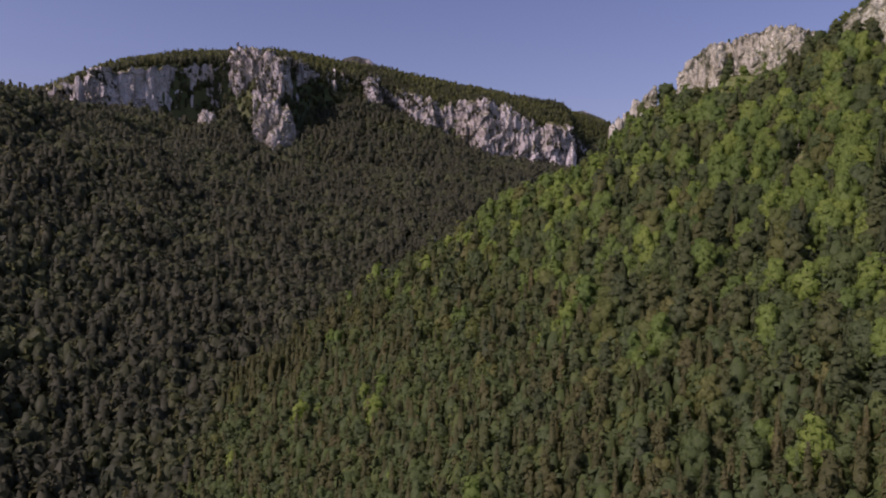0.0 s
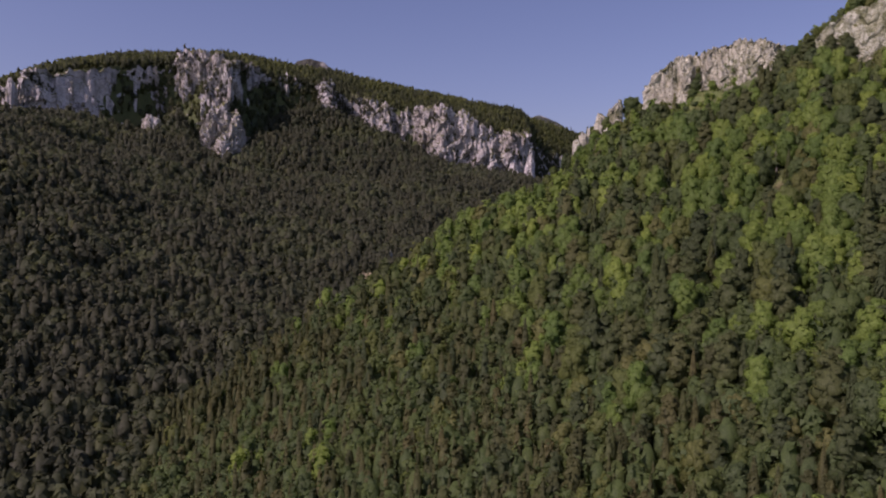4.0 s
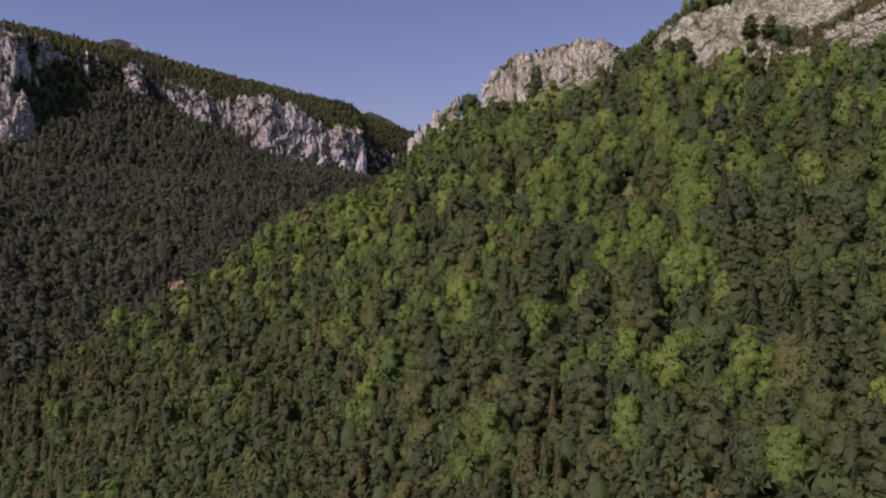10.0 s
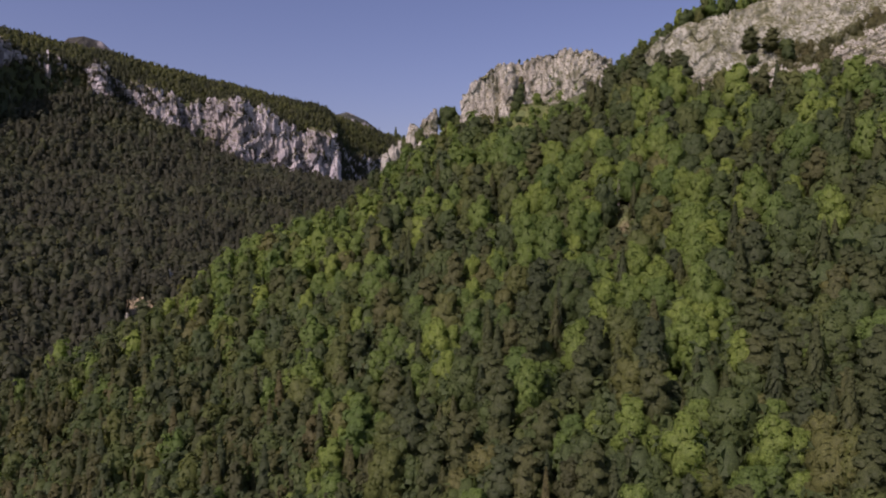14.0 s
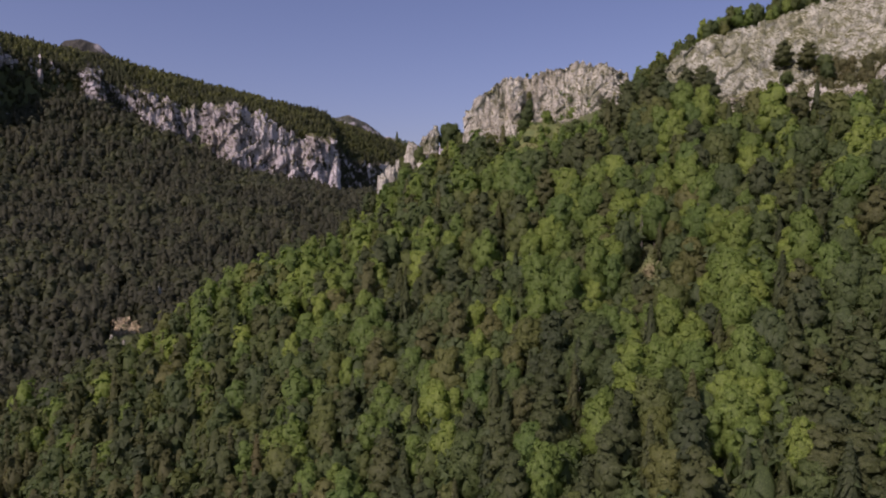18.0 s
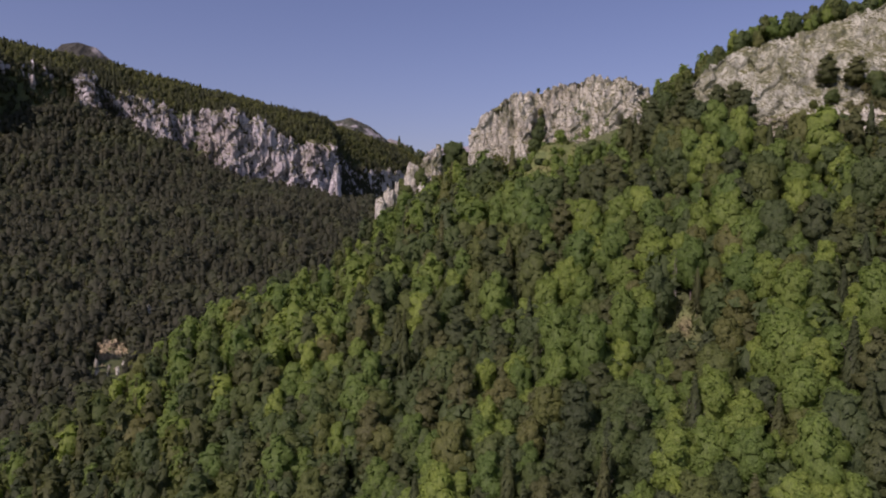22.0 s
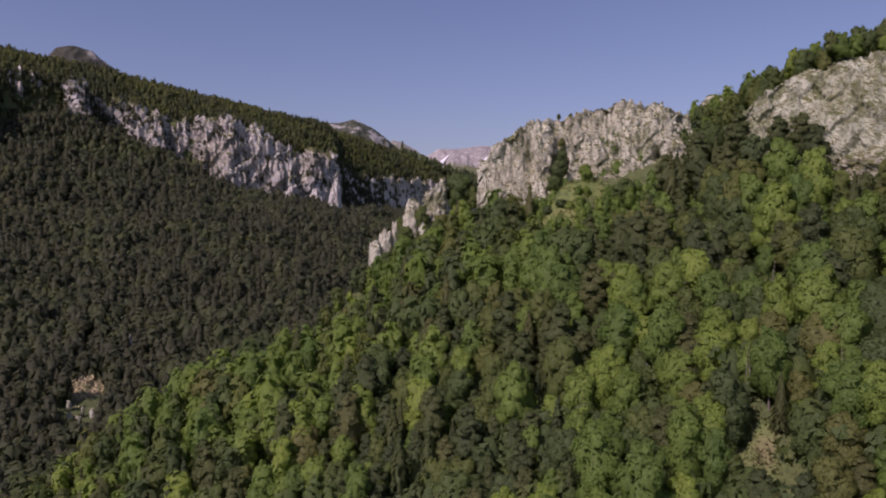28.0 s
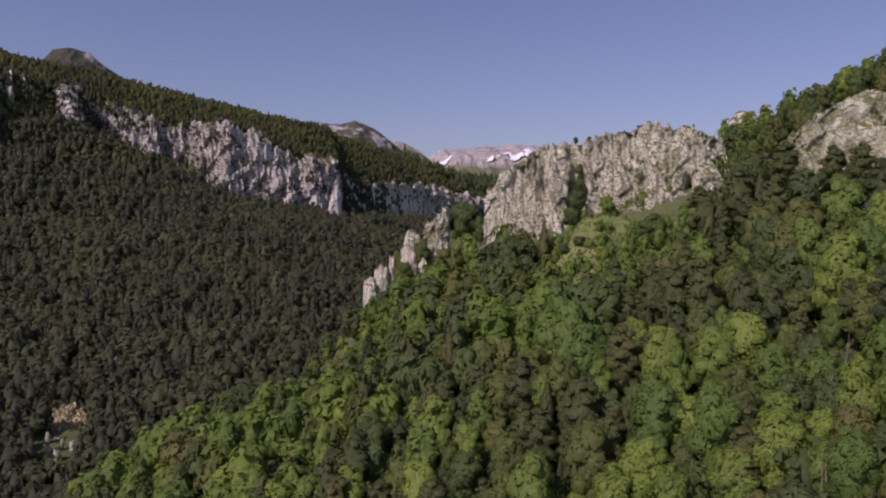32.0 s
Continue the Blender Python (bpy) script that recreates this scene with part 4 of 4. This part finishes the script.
# undergrowth between the lower trees
ux, uy = scatter(-200, 240, 125, 400, 5.6, 17)
uz = land(ux, uy)
ok = (ux < 40 + 1.18 * (uy - 40)) & (ux > -0.68 * uy - 20) & (hill(ux, uy) > far_side(ux, uy) - 5) & (((ux - 132.6) / 6) ** 2 + ((uy - 267) / 8) ** 2 > 1)
ok &= (uy < np.interp(ux, CREST_X, CREST_Y) - 50) & (uy < 250 - 0.5 * (ux - 212)) & (uy < 280 - 1.95 * (ux - 193))
ux, uy, uz = ux[ok], uy[ok], uz[ok]
rs = rng_of(18)
joined_forest("undergrowth", "oak", [crown_round(rng_of(180 + i), 4, 48, 1.0, 8.4, 4.0, 0.0, LOW, 0.5) for i in range(4)], ux, uy, uz - 0.5, rs.uniform(0.8, 1.1, len(ux)), rs.uniform(0, 6.283, len(ux)), rs.uniform(0.0, 0.6, len(ux)),
              "mid green undergrowth filling gaps between the trees")


# low scrub on the open ground under the crag and the towers
lx, ly = scatter(70, 182, 300, 405, 3.1, 19)
back = ly - np.interp(lx, CREST_X, CREST_Y)
ok = (back > -62) & (back < -8) & ~((lx > 122) & (np.abs((lx - 148) * 0.707 + (ly - 374) * 0.707 + 1) < np.where(lx > 154, 4.5, 7)) & (ly > 340))
ok &= ((((lx - 147) / 10) ** 2 + ((ly - 362) / 5) ** 2 > 1) | ((lx * 5.3 + ly * 2.9) % 1 > 0.75)) & ((((lx - 140) / 6) ** 2 + ((ly - 353) / 7) ** 2 > 1) | ((lx * 5.3 + ly * 2.9) % 1 > 0.6))
lx, ly = lx[ok], ly[ok]
rs = rng_of(20)
joined_forest("low_scrub", "beech", [crown_round(rng_of(186 + i), 5, 90, 0.95, 8.4, 4.2, 0.0, LOW, 0.5) for i in range(4)], lx, ly, land(lx, ly) - 0.3, rs.uniform(0.28, 0.55, len(lx)), rs.uniform(0, 6.283, len(lx)), rs.uniform(0.0, 0.7, len(lx)),
              "light green scrub on the open slope below the crag")


def tree_model(key, i):
    v, t, g = NEAR[key][i]
    thing = new({"beech": "beech_tree", "oak": "oak_tree", "pine": "pine_tree", "spruce": "spruce_tree"}[key])
    tagged(thing, LABELS[key], "tree", "trees of the near slope")
    h = v[:, 2].max()
    tv, tq = trunk_mesh(rng_of(i + 3), h, 0.24, 0 if key == "spruce" else 5, 1.7)
    trunk = mesh_object("trunk", tv, None, tq, BARK, smooth_shade=True)
    crown = mesh_object("crown", v, t, None, LEAF[key], smooth_shade=True, normals=g)
    trunk.parent = crown.parent = thing
    return thing


MODELS = {key: [None] * len(NEAR[key]) for key in NEAR}
for i in np.nonzero(single)[0]:
    key = str(species[i])
    k = int(hspin[i] * 100) % len(NEAR[key])
    m = Matrix.LocRotScale((hx[i], hy[i], hz[i]), Euler((0, 0, hspin[i])), None)
    if MODELS[key][k] is None:
        MODELS[key][k] = tree_model(key, k)
        thing = MODELS[key][k]
        thing.matrix_basis = m
    else:
        thing = copy_thing(MODELS[key][k], m)
    thing.scale = (hsize[i], hsize[i], hsize[i] * (0.95 + 0.35 * ((hspin[i] * 37) % 1)))

DEADWOOD, nt_, _, links_, bsdf_ = material("dead_wood")
links_.new(ramp(nt_, noise_node(nt_, 2.0, 4, 0.6, (1, 1, 0.2)).outputs["Fac"], [(0.3, (0.16, 0.15, 0.12)), (0.7, (0.34, 0.32, 0.27))]).outputs[0], bsdf_.inputs["Base Color"])
bsdf_.inputs["Roughness"].default_value = 0.85


def dead_tree(x, y, height, seed):
    """A bare pale stem with a few broken limbs."""
    thing = tagged(new("dead_tree"), "bare pale dead tree standing among green crowns", "tree", "dead trees of the near slope")
    rng = rng_of(seed)
    for name, v, q in (("trunk", *trunk_mesh(rng, height, 0.12, 0, 0)), ("limbs", *trunk_mesh(rng, height * 0.96, 0.06, 6, 0.9))):
        mesh_object(name, v, None, q, DEADWOOD, smooth_shade=True).parent = thing
    thing.location = (x, y, float(land(x, y)) - 0.3)
    thing.rotation_euler = (rng.normal(0, 0.05), rng.normal(0, 0.05), rng.uniform(0, 6.283))


for args in ((150.5, 286, 15.5, 1), (126.8, 292.5, 13.5, 2), (137, 275.5, 13.0, 3), (136, 282.5, 14.0, 4), (116.6, 248.5, 12.5, 5), (84, 240, 13.5, 6), (103, 262, 13.0, 7), (146, 262, 12.5, 8)):
    dead_tree(*args)

# opposite slope and cap
fx, fy = scatter(-520, 420, 250, 1120, 7.7, 2)
fyf = np.interp(fx, SCARP[:, 0], SCARP[:, 1])
scar = (((fx + 24.5) / 12) ** 2 + ((fy - 606) / 32) ** 2 < 1) | ((fx > -354) & (fx < -304) & (fy > 968) & (fy < 1012)) | ((fx > -258) & (fx < -204) & (fy > 938 + 0.6 * np.abs(fx + 228)))
ok = ~scar & (fy < fyf - 1) & (far_side(fx, fy) > hill(fx, fy) - 6) & (fx > -0.66 * fy - 40) & (fx < 0.24 * fy + 35 + 0.1 * np.maximum(fy - 950, 0) * 2)
fx, fy = fx[ok], fy[ok]
cx, cy = scatter(-560, 560, 930, 1480, 6.6, 3)
cyf, cw = np.interp(cx, SCARP[:, 0], SCARP[:, 1]), np.interp(cx, SCARP[:, 0], SCARP[:, 4])
ok = (cy > cyf + 3 + np.where((cx > -335) & (cx < -130), 2, 0.7 * cw)) & (cy < np.maximum(1288, cyf + 158))
cx, cy = cx[ok], cy[ok]
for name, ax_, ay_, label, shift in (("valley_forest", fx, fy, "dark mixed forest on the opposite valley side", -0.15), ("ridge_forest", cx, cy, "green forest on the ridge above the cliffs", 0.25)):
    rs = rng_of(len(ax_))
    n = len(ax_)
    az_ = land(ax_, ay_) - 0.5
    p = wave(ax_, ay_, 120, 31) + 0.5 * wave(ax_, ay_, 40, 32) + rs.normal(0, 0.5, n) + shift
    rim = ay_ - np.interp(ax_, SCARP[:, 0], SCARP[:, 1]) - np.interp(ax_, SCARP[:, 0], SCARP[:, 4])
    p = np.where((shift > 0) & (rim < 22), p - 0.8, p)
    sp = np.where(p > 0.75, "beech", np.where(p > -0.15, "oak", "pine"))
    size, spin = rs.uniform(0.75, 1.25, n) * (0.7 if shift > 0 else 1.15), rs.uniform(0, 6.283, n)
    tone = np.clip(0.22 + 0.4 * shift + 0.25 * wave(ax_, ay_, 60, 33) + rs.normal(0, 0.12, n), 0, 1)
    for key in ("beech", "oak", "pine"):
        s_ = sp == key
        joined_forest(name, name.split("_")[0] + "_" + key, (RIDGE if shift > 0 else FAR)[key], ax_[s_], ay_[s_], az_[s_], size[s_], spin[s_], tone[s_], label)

vx, vy = scatter(-420, 250, 300, 860, 8.0, 34)
ok = (far_side(vx, vy) > hill(vx, vy) - 4) & (vx > -0.66 * vy - 30) & (vx < 0.24 * vy + 30) & (((vx + 24.5) / 13) ** 2 + ((vy - 606) / 33) ** 2 > 1) & (vy < np.interp(vx, SCARP[:, 0], SCARP[:, 1]) - 8)
vx, vy = vx[ok], vy[ok]
rs = rng_of(35)
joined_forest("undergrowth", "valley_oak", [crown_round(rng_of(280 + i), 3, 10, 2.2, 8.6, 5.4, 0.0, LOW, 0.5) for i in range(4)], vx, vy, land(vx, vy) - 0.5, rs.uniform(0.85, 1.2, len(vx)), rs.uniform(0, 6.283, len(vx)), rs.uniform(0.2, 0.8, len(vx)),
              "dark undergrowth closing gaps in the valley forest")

# trees on the steep step between buttress and cliffs
gx2, gy2 = scatter(-372, -120, 950, 1150, 5.2, 14)
gyf, gw = np.interp(gx2, SCARP[:, 0], SCARP[:, 1]), np.interp(gx2, SCARP[:, 0], SCARP[:, 4])
ok = (gy2 > gyf - 4) & (gy2 < gyf + 20 + gw) & ~((gx2 > -316) & (gx2 < -234) & (gy2 > 1012))
gx2, gy2 = gx2[ok], gy2[ok]
rs = rng_of(33)
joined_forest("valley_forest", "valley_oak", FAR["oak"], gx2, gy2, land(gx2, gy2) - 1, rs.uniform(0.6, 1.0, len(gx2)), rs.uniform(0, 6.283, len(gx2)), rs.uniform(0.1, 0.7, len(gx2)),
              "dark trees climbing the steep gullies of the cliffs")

# scrub clinging to the cliffs, packed denser where it stands in for deep shade
rs = rng_of(77)
W = WALLS["long grey limestone cliff band with pale streaks above dark forest"]
P = W[3:-3, 3:].reshape(-1, 3)
mask = wave(P[:, 0], P[:, 2] * 1.5 + P[:, 1], 70, 41) + 0.8 * wave(P[:, 0], P[:, 2] * 2, 28, 42) + rs.normal(0, 0.4, len(P))
bare = ((P[:, 0] > 20) & (P[:, 0] < 205)) | ((P[:, 0] > -440) & (P[:, 0] < -338))
# walls turned from the sun: extra dark scrub added to deepen their shade
shaded = ((P[:, 0] > -135) & (P[:, 0] < -45)) | ((P[:, 0] > 208) & (P[:, 0] < 300))
P = P[(mask > np.where(bare, np.where(P[:, 0] < 0, 1.6, 0.62), np.where(shaded, -0.1, np.where((P[:, 0] > -330) & (P[:, 0] < -212), 0.3, 0.7)))) & (rs.uniform(0, 1, len(P)) < np.where((P[:, 0] > 208) & (P[:, 0] < 270), 0.85, np.where(shaded, 0.3, 0.25)))]
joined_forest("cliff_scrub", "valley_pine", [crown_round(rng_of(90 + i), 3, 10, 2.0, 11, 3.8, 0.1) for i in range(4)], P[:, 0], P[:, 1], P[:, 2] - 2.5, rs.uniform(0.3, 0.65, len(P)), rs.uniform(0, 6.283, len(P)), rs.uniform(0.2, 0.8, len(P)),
              "dark scrub and pines clinging to cliff ledges, thickened to darken shaded walls")

# woods of the valley behind
wx, wy = scatter(380, 1150, 1480, 2900, 24, 9)
ok = (wx > 0.3 * wy - 60) & (wx < 0.42 * wy + 60) & (wave(wx, wy, 260, 51) > -0.25 - (wy < 2300) * 2)
wx, wy = wx[ok], wy[ok]
rs = rng_of(15)
joined_forest("distant_forest", "pine", FAR["pine"], wx, wy, land(wx, wy), rs.uniform(1.5, 2.2, len(wx)), rs.uniform(0, 6.283, len(wx)), rs.uniform(0.1, 0.6, len(wx)),
              "dark conifer woods in the valley below the peaks")

# ---- bushes and small trees among the rocks ----


def bush(key, k, x, y, top, size, label, wide=1.0, name="bush"):
    """A bush or small tree whose crown ends at the height top."""
    v = NEAR[key][k][0]
    thing = tagged(new(name), label, "bush" if name == "bush" else "tree", "bushes among the rocks" if name == "bush" else "trees by the slab")
    part("foliage" if name == "bush" else "crown", MODELS[key][k].children[1].data, None, thing)
    part("stem" if name == "bush" else "trunk", MODELS[key][k].children[0].data, None, thing)
    thing.matrix_basis = Matrix.LocRotScale((x, y, top - v[:, 2].max() * size), Euler((0, 0, x * 7.0)), (size * wide, size * wide, size))


for args in (("oak", 0, 147.6, 371.8, 232.5, 0.62, 1.15), ("oak", 1, 145.4, 370.5, 227.5, 0.55, 1.2), ("oak", 2, 149.8, 374.6, 236.5, 0.48, 1.0), ("beech", 3, 148.6, 371, 227, 0.5, 1.2), ("oak", 3, 150.6, 376.5, 240, 0.3, 1.0), ("beech", 0, 152.6, 364.5, 230.6, 0.65, 1.05),
             ("pine", 1, 170.5, 349.5, 233.0, 0.6, 1.25), ("oak", 0, 158.5, 352, 226, 0.8, 1.2), ("oak", 3, 134, 377, 219.5, 0.6, 1.2), ("oak", 2, 128, 386.5, 217.5, 0.55, 1.2)):
    bush(*args[:-1], "leafy green bush growing at the foot of the crag", args[-1])
for args in (("oak", 1, 142.5, 361, 219.8, 0.3, 1.5), ("beech", 2, 150.5, 360, 223.6, 0.3, 1.4), ("oak", 2, 146.3, 365, 224.4, 0.22, 1.5), ("oak", 0, 154.5, 364, 227.3, 0.32, 1.4),
             ("beech", 1, 148, 358.5, 220.6, 0.28, 1.6), ("oak", 3, 139, 363, 218, 0.33, 1.3), ("beech", 3, 144.5, 359, 219, 0.25, 1.6)):
    bush(*args[:-1], "low olive bush on the grassy strip below the crag", args[-1])
for args in (("oak", 1, 125.8, 403.5, 229.6, 1.3, 0.95), ("oak", 2, 129.2, 398.5, 225.2, 0.85, 0.95), ("oak", 3, 112, 409, 218, 0.9, 0.9), ("oak", 2, 106, 408.5, 214.5, 0.8, 0.9), ("oak", 3, 111.2, 401, 218.6, 0.85, 0.75), ("oak", 0, 105.4, 400.5, 211.5, 0.75, 1.1),
             ("beech", 3, 123, 399, 219, 0.75, 1.0), ("oak", 1, 117, 397.5, 215.5, 0.7, 1.1), ("beech", 1, 120.5, 395, 215.2, 0.6, 1.2), ("oak", 2, 112.5, 396.5, 210.5, 0.55, 1.2),
             ("oak", 0, 103, 398.5, 207, 0.6, 1.1), ("oak", 3, 98.5, 399, 203, 0.55, 1.1), ("beech", 0, 94.5, 398, 200, 0.5, 1.2), ("oak", 1, 106, 395.5, 207, 0.55, 1.2)):
    bush(*args[:-1], "green bush crowding round the limestone outcrops on the spur", args[-1])
for args in (("pine", 0, 209, 301.5, 253.5, 0.8, 1.15), ("pine", 1, 212, 294.5, 250.5, 0.75, 1.3), ("oak", 0, 211, 285.5, 236, 0.6, 1.1), ("oak", 2, 203, 301, 236.2, 0.3, 1.2),
             ("oak", 2, 206, 297, 241, 0.45, 1.3), ("oak", 3, 214.5, 290, 243, 0.5, 1.3)):
    slab_face = WALLS["broad leaning limestone slab with grass and scattered trees"].reshape(-1, 3)
    seat = slab_face[np.argmin((slab_face[:, 0] - args[2]) ** 2 + (slab_face[:, 1] - args[3]) ** 2), 2]
    bush(*args[:4], seat + args[5] * 12.6, args[5], "dark green small tree rooted in the limestone slab", args[-1])
for args in (("pine", 0, 188.6, 317, 241.5, 1.08, 1.0), ("pine", 1, 185.2, 309, 237.5, 1.1, 1.0), ("pine", 0, 185.3, 321.5, 241.2, 1.0, 1.0), ("pine", 1, 180.5, 331, 243, 1.02, 1.05), ("oak", 2, 177.5, 338, 241.5, 1.0, 1.1)):
    bush(*args[:-1], "dark bushy pine standing before the slab's foot", args[-1], "pine_tree" if args[0] == "pine" else "oak_tree")
for args in (("oak", 0, 154, 377, 248, 0.2), ("oak", 1, 166.5, 371, 251.0, 0.2), ("oak", 2, 151, 379.5, 248, 0.2)):
    bush(*args, "low dark shrub on top of the crag")

# shrubs creeping up the slab's lower right part
S = WALLS["broad leaning limestone slab with grass and scattered trees"].reshape(-1, 3)
rs = rng_of(61)
S = S[(S[:, 0] > 207) & (S[:, 2] > 214) & (S[:, 2] < 231 + 0.5 * (S[:, 0] - 207) + 3 * wave(S[:, 0], S[:, 1], 14, 62)) & (S[:, 1] < 300)]
S = S[rs.uniform(0, 1, len(S)) < 0.06]
joined_forest("slab_scrub", "spruce", [crown_round(rng_of(190 + i), 5, 70, 0.8, 8.0, 4.2, 0.0, LOW, 0.5) for i in range(4)], S[:, 0], S[:, 1], S[:, 2] - 1.2, rs.uniform(0.35, 0.6, len(S)), rs.uniform(0, 6.283, len(S)), rs.uniform(0.4, 1.0, len(S)),
              "olive shrubs creeping up the foot of the slab")

# ---- grass ----


def turf_material(name, tones):
    m, nt, nodes, links, bsdf = material(name)
    big, small = noise_node(nt, 0.22, 5, 0.6), noise_node(nt, 2.5, 4, 0.7)
    col = ramp(nt, big.outputs["Fac"], [(0.32, tones[0]), (0.5, tones[1]), (0.68, tones[2])])
    links.new(mix(nt, 0.8, col.outputs[0], ramp(nt, small.outputs["Fac"], [(0.3, (0.6, 0.6, 0.6)), (0.7, (1.3, 1.28, 1.2))]).outputs[0], "MULTIPLY"), bsdf.inputs["Base Color"])
    bsdf.inputs["Roughness"].default_value = 0.85
    return m


def turf(name, cx_, cy_, rx, ry, turn, mat, label, seed):
    """A patch of turf on the slope, with an uneven rim, and its tussocks."""
    rng = rng_of(seed)
    rings, spokes = 14, 44
    ang = np.arange(spokes) * 6.283 / spokes
    rim = 1 + 0.14 * np.sin(ang * 3 + seed) + 0.09 * np.sin(ang * 7 + 2 * seed)
    r = np.linspace(0.02, 1, rings)[:, None] * rim[None]
    u, v = (r * rx * np.cos(ang)).ravel(), (r * ry * np.sin(ang)).ravel()
    x, y = cx_ + u * math.cos(turn) - v * math.sin(turn), cy_ + u * math.sin(turn) + v * math.cos(turn)
    i = np.arange(rings - 1)[:, None] * spokes + np.arange(spokes)[None]
    j = np.arange(rings - 1)[:, None] * spokes + (np.arange(spokes)[None] + 1) % spokes
    quads = np.stack([i, i + spokes, j + spokes, j], -1).reshape(-1, 4)
    lift = 0.35 * (1 - np.repeat(np.linspace(0, 1, rings) ** 6, spokes) * 2.4) + 0.25
    pick = rng.randint(0, len(x), 900)
    tx, ty = x[pick] + rng.uniform(-0.4, 0.4, 900), y[pick] + rng.uniform(-0.4, 0.4, 900)
    c = np.stack([tx, ty, land(tx, ty) + 0.55], -1)
    tv, tq = tufts(rng, c, np.tile((-0.2, -0.3, 0.3), (900, 1)), 0.5)
    ob = mesh_object(name, np.concatenate([np.stack([x, y, land(x, y) + lift], -1), tv]), None, np.concatenate([quads, tq + len(x)]), mat, smooth_shade=True)
    return tagged(ob, label, "grass", kind="stuff")


MEADOW = turf_material("meadow_turf", ((0.1, 0.15, 0.042), (0.15, 0.19, 0.052), (0.2, 0.21, 0.075)))
WORN = turf_material("worn_turf", ((0.11, 0.155, 0.045), (0.145, 0.17, 0.058), (0.185, 0.165, 0.082)))
turf("meadow_grass", 147.5, 364, 11, 6.2, 0.05, MEADOW, "sunlit grassy strip below the crag", 4)
turf("meadow_grass", 139.5, 353, 7.5, 9, 0.3, MEADOW, "sunlit grassy slope below the crag", 9)
turf("clearing_grass", 132.6, 267.8, 3.2, 7.4, -0.46, WORN, "worn grass and bare soil in a small forest clearing", 6)
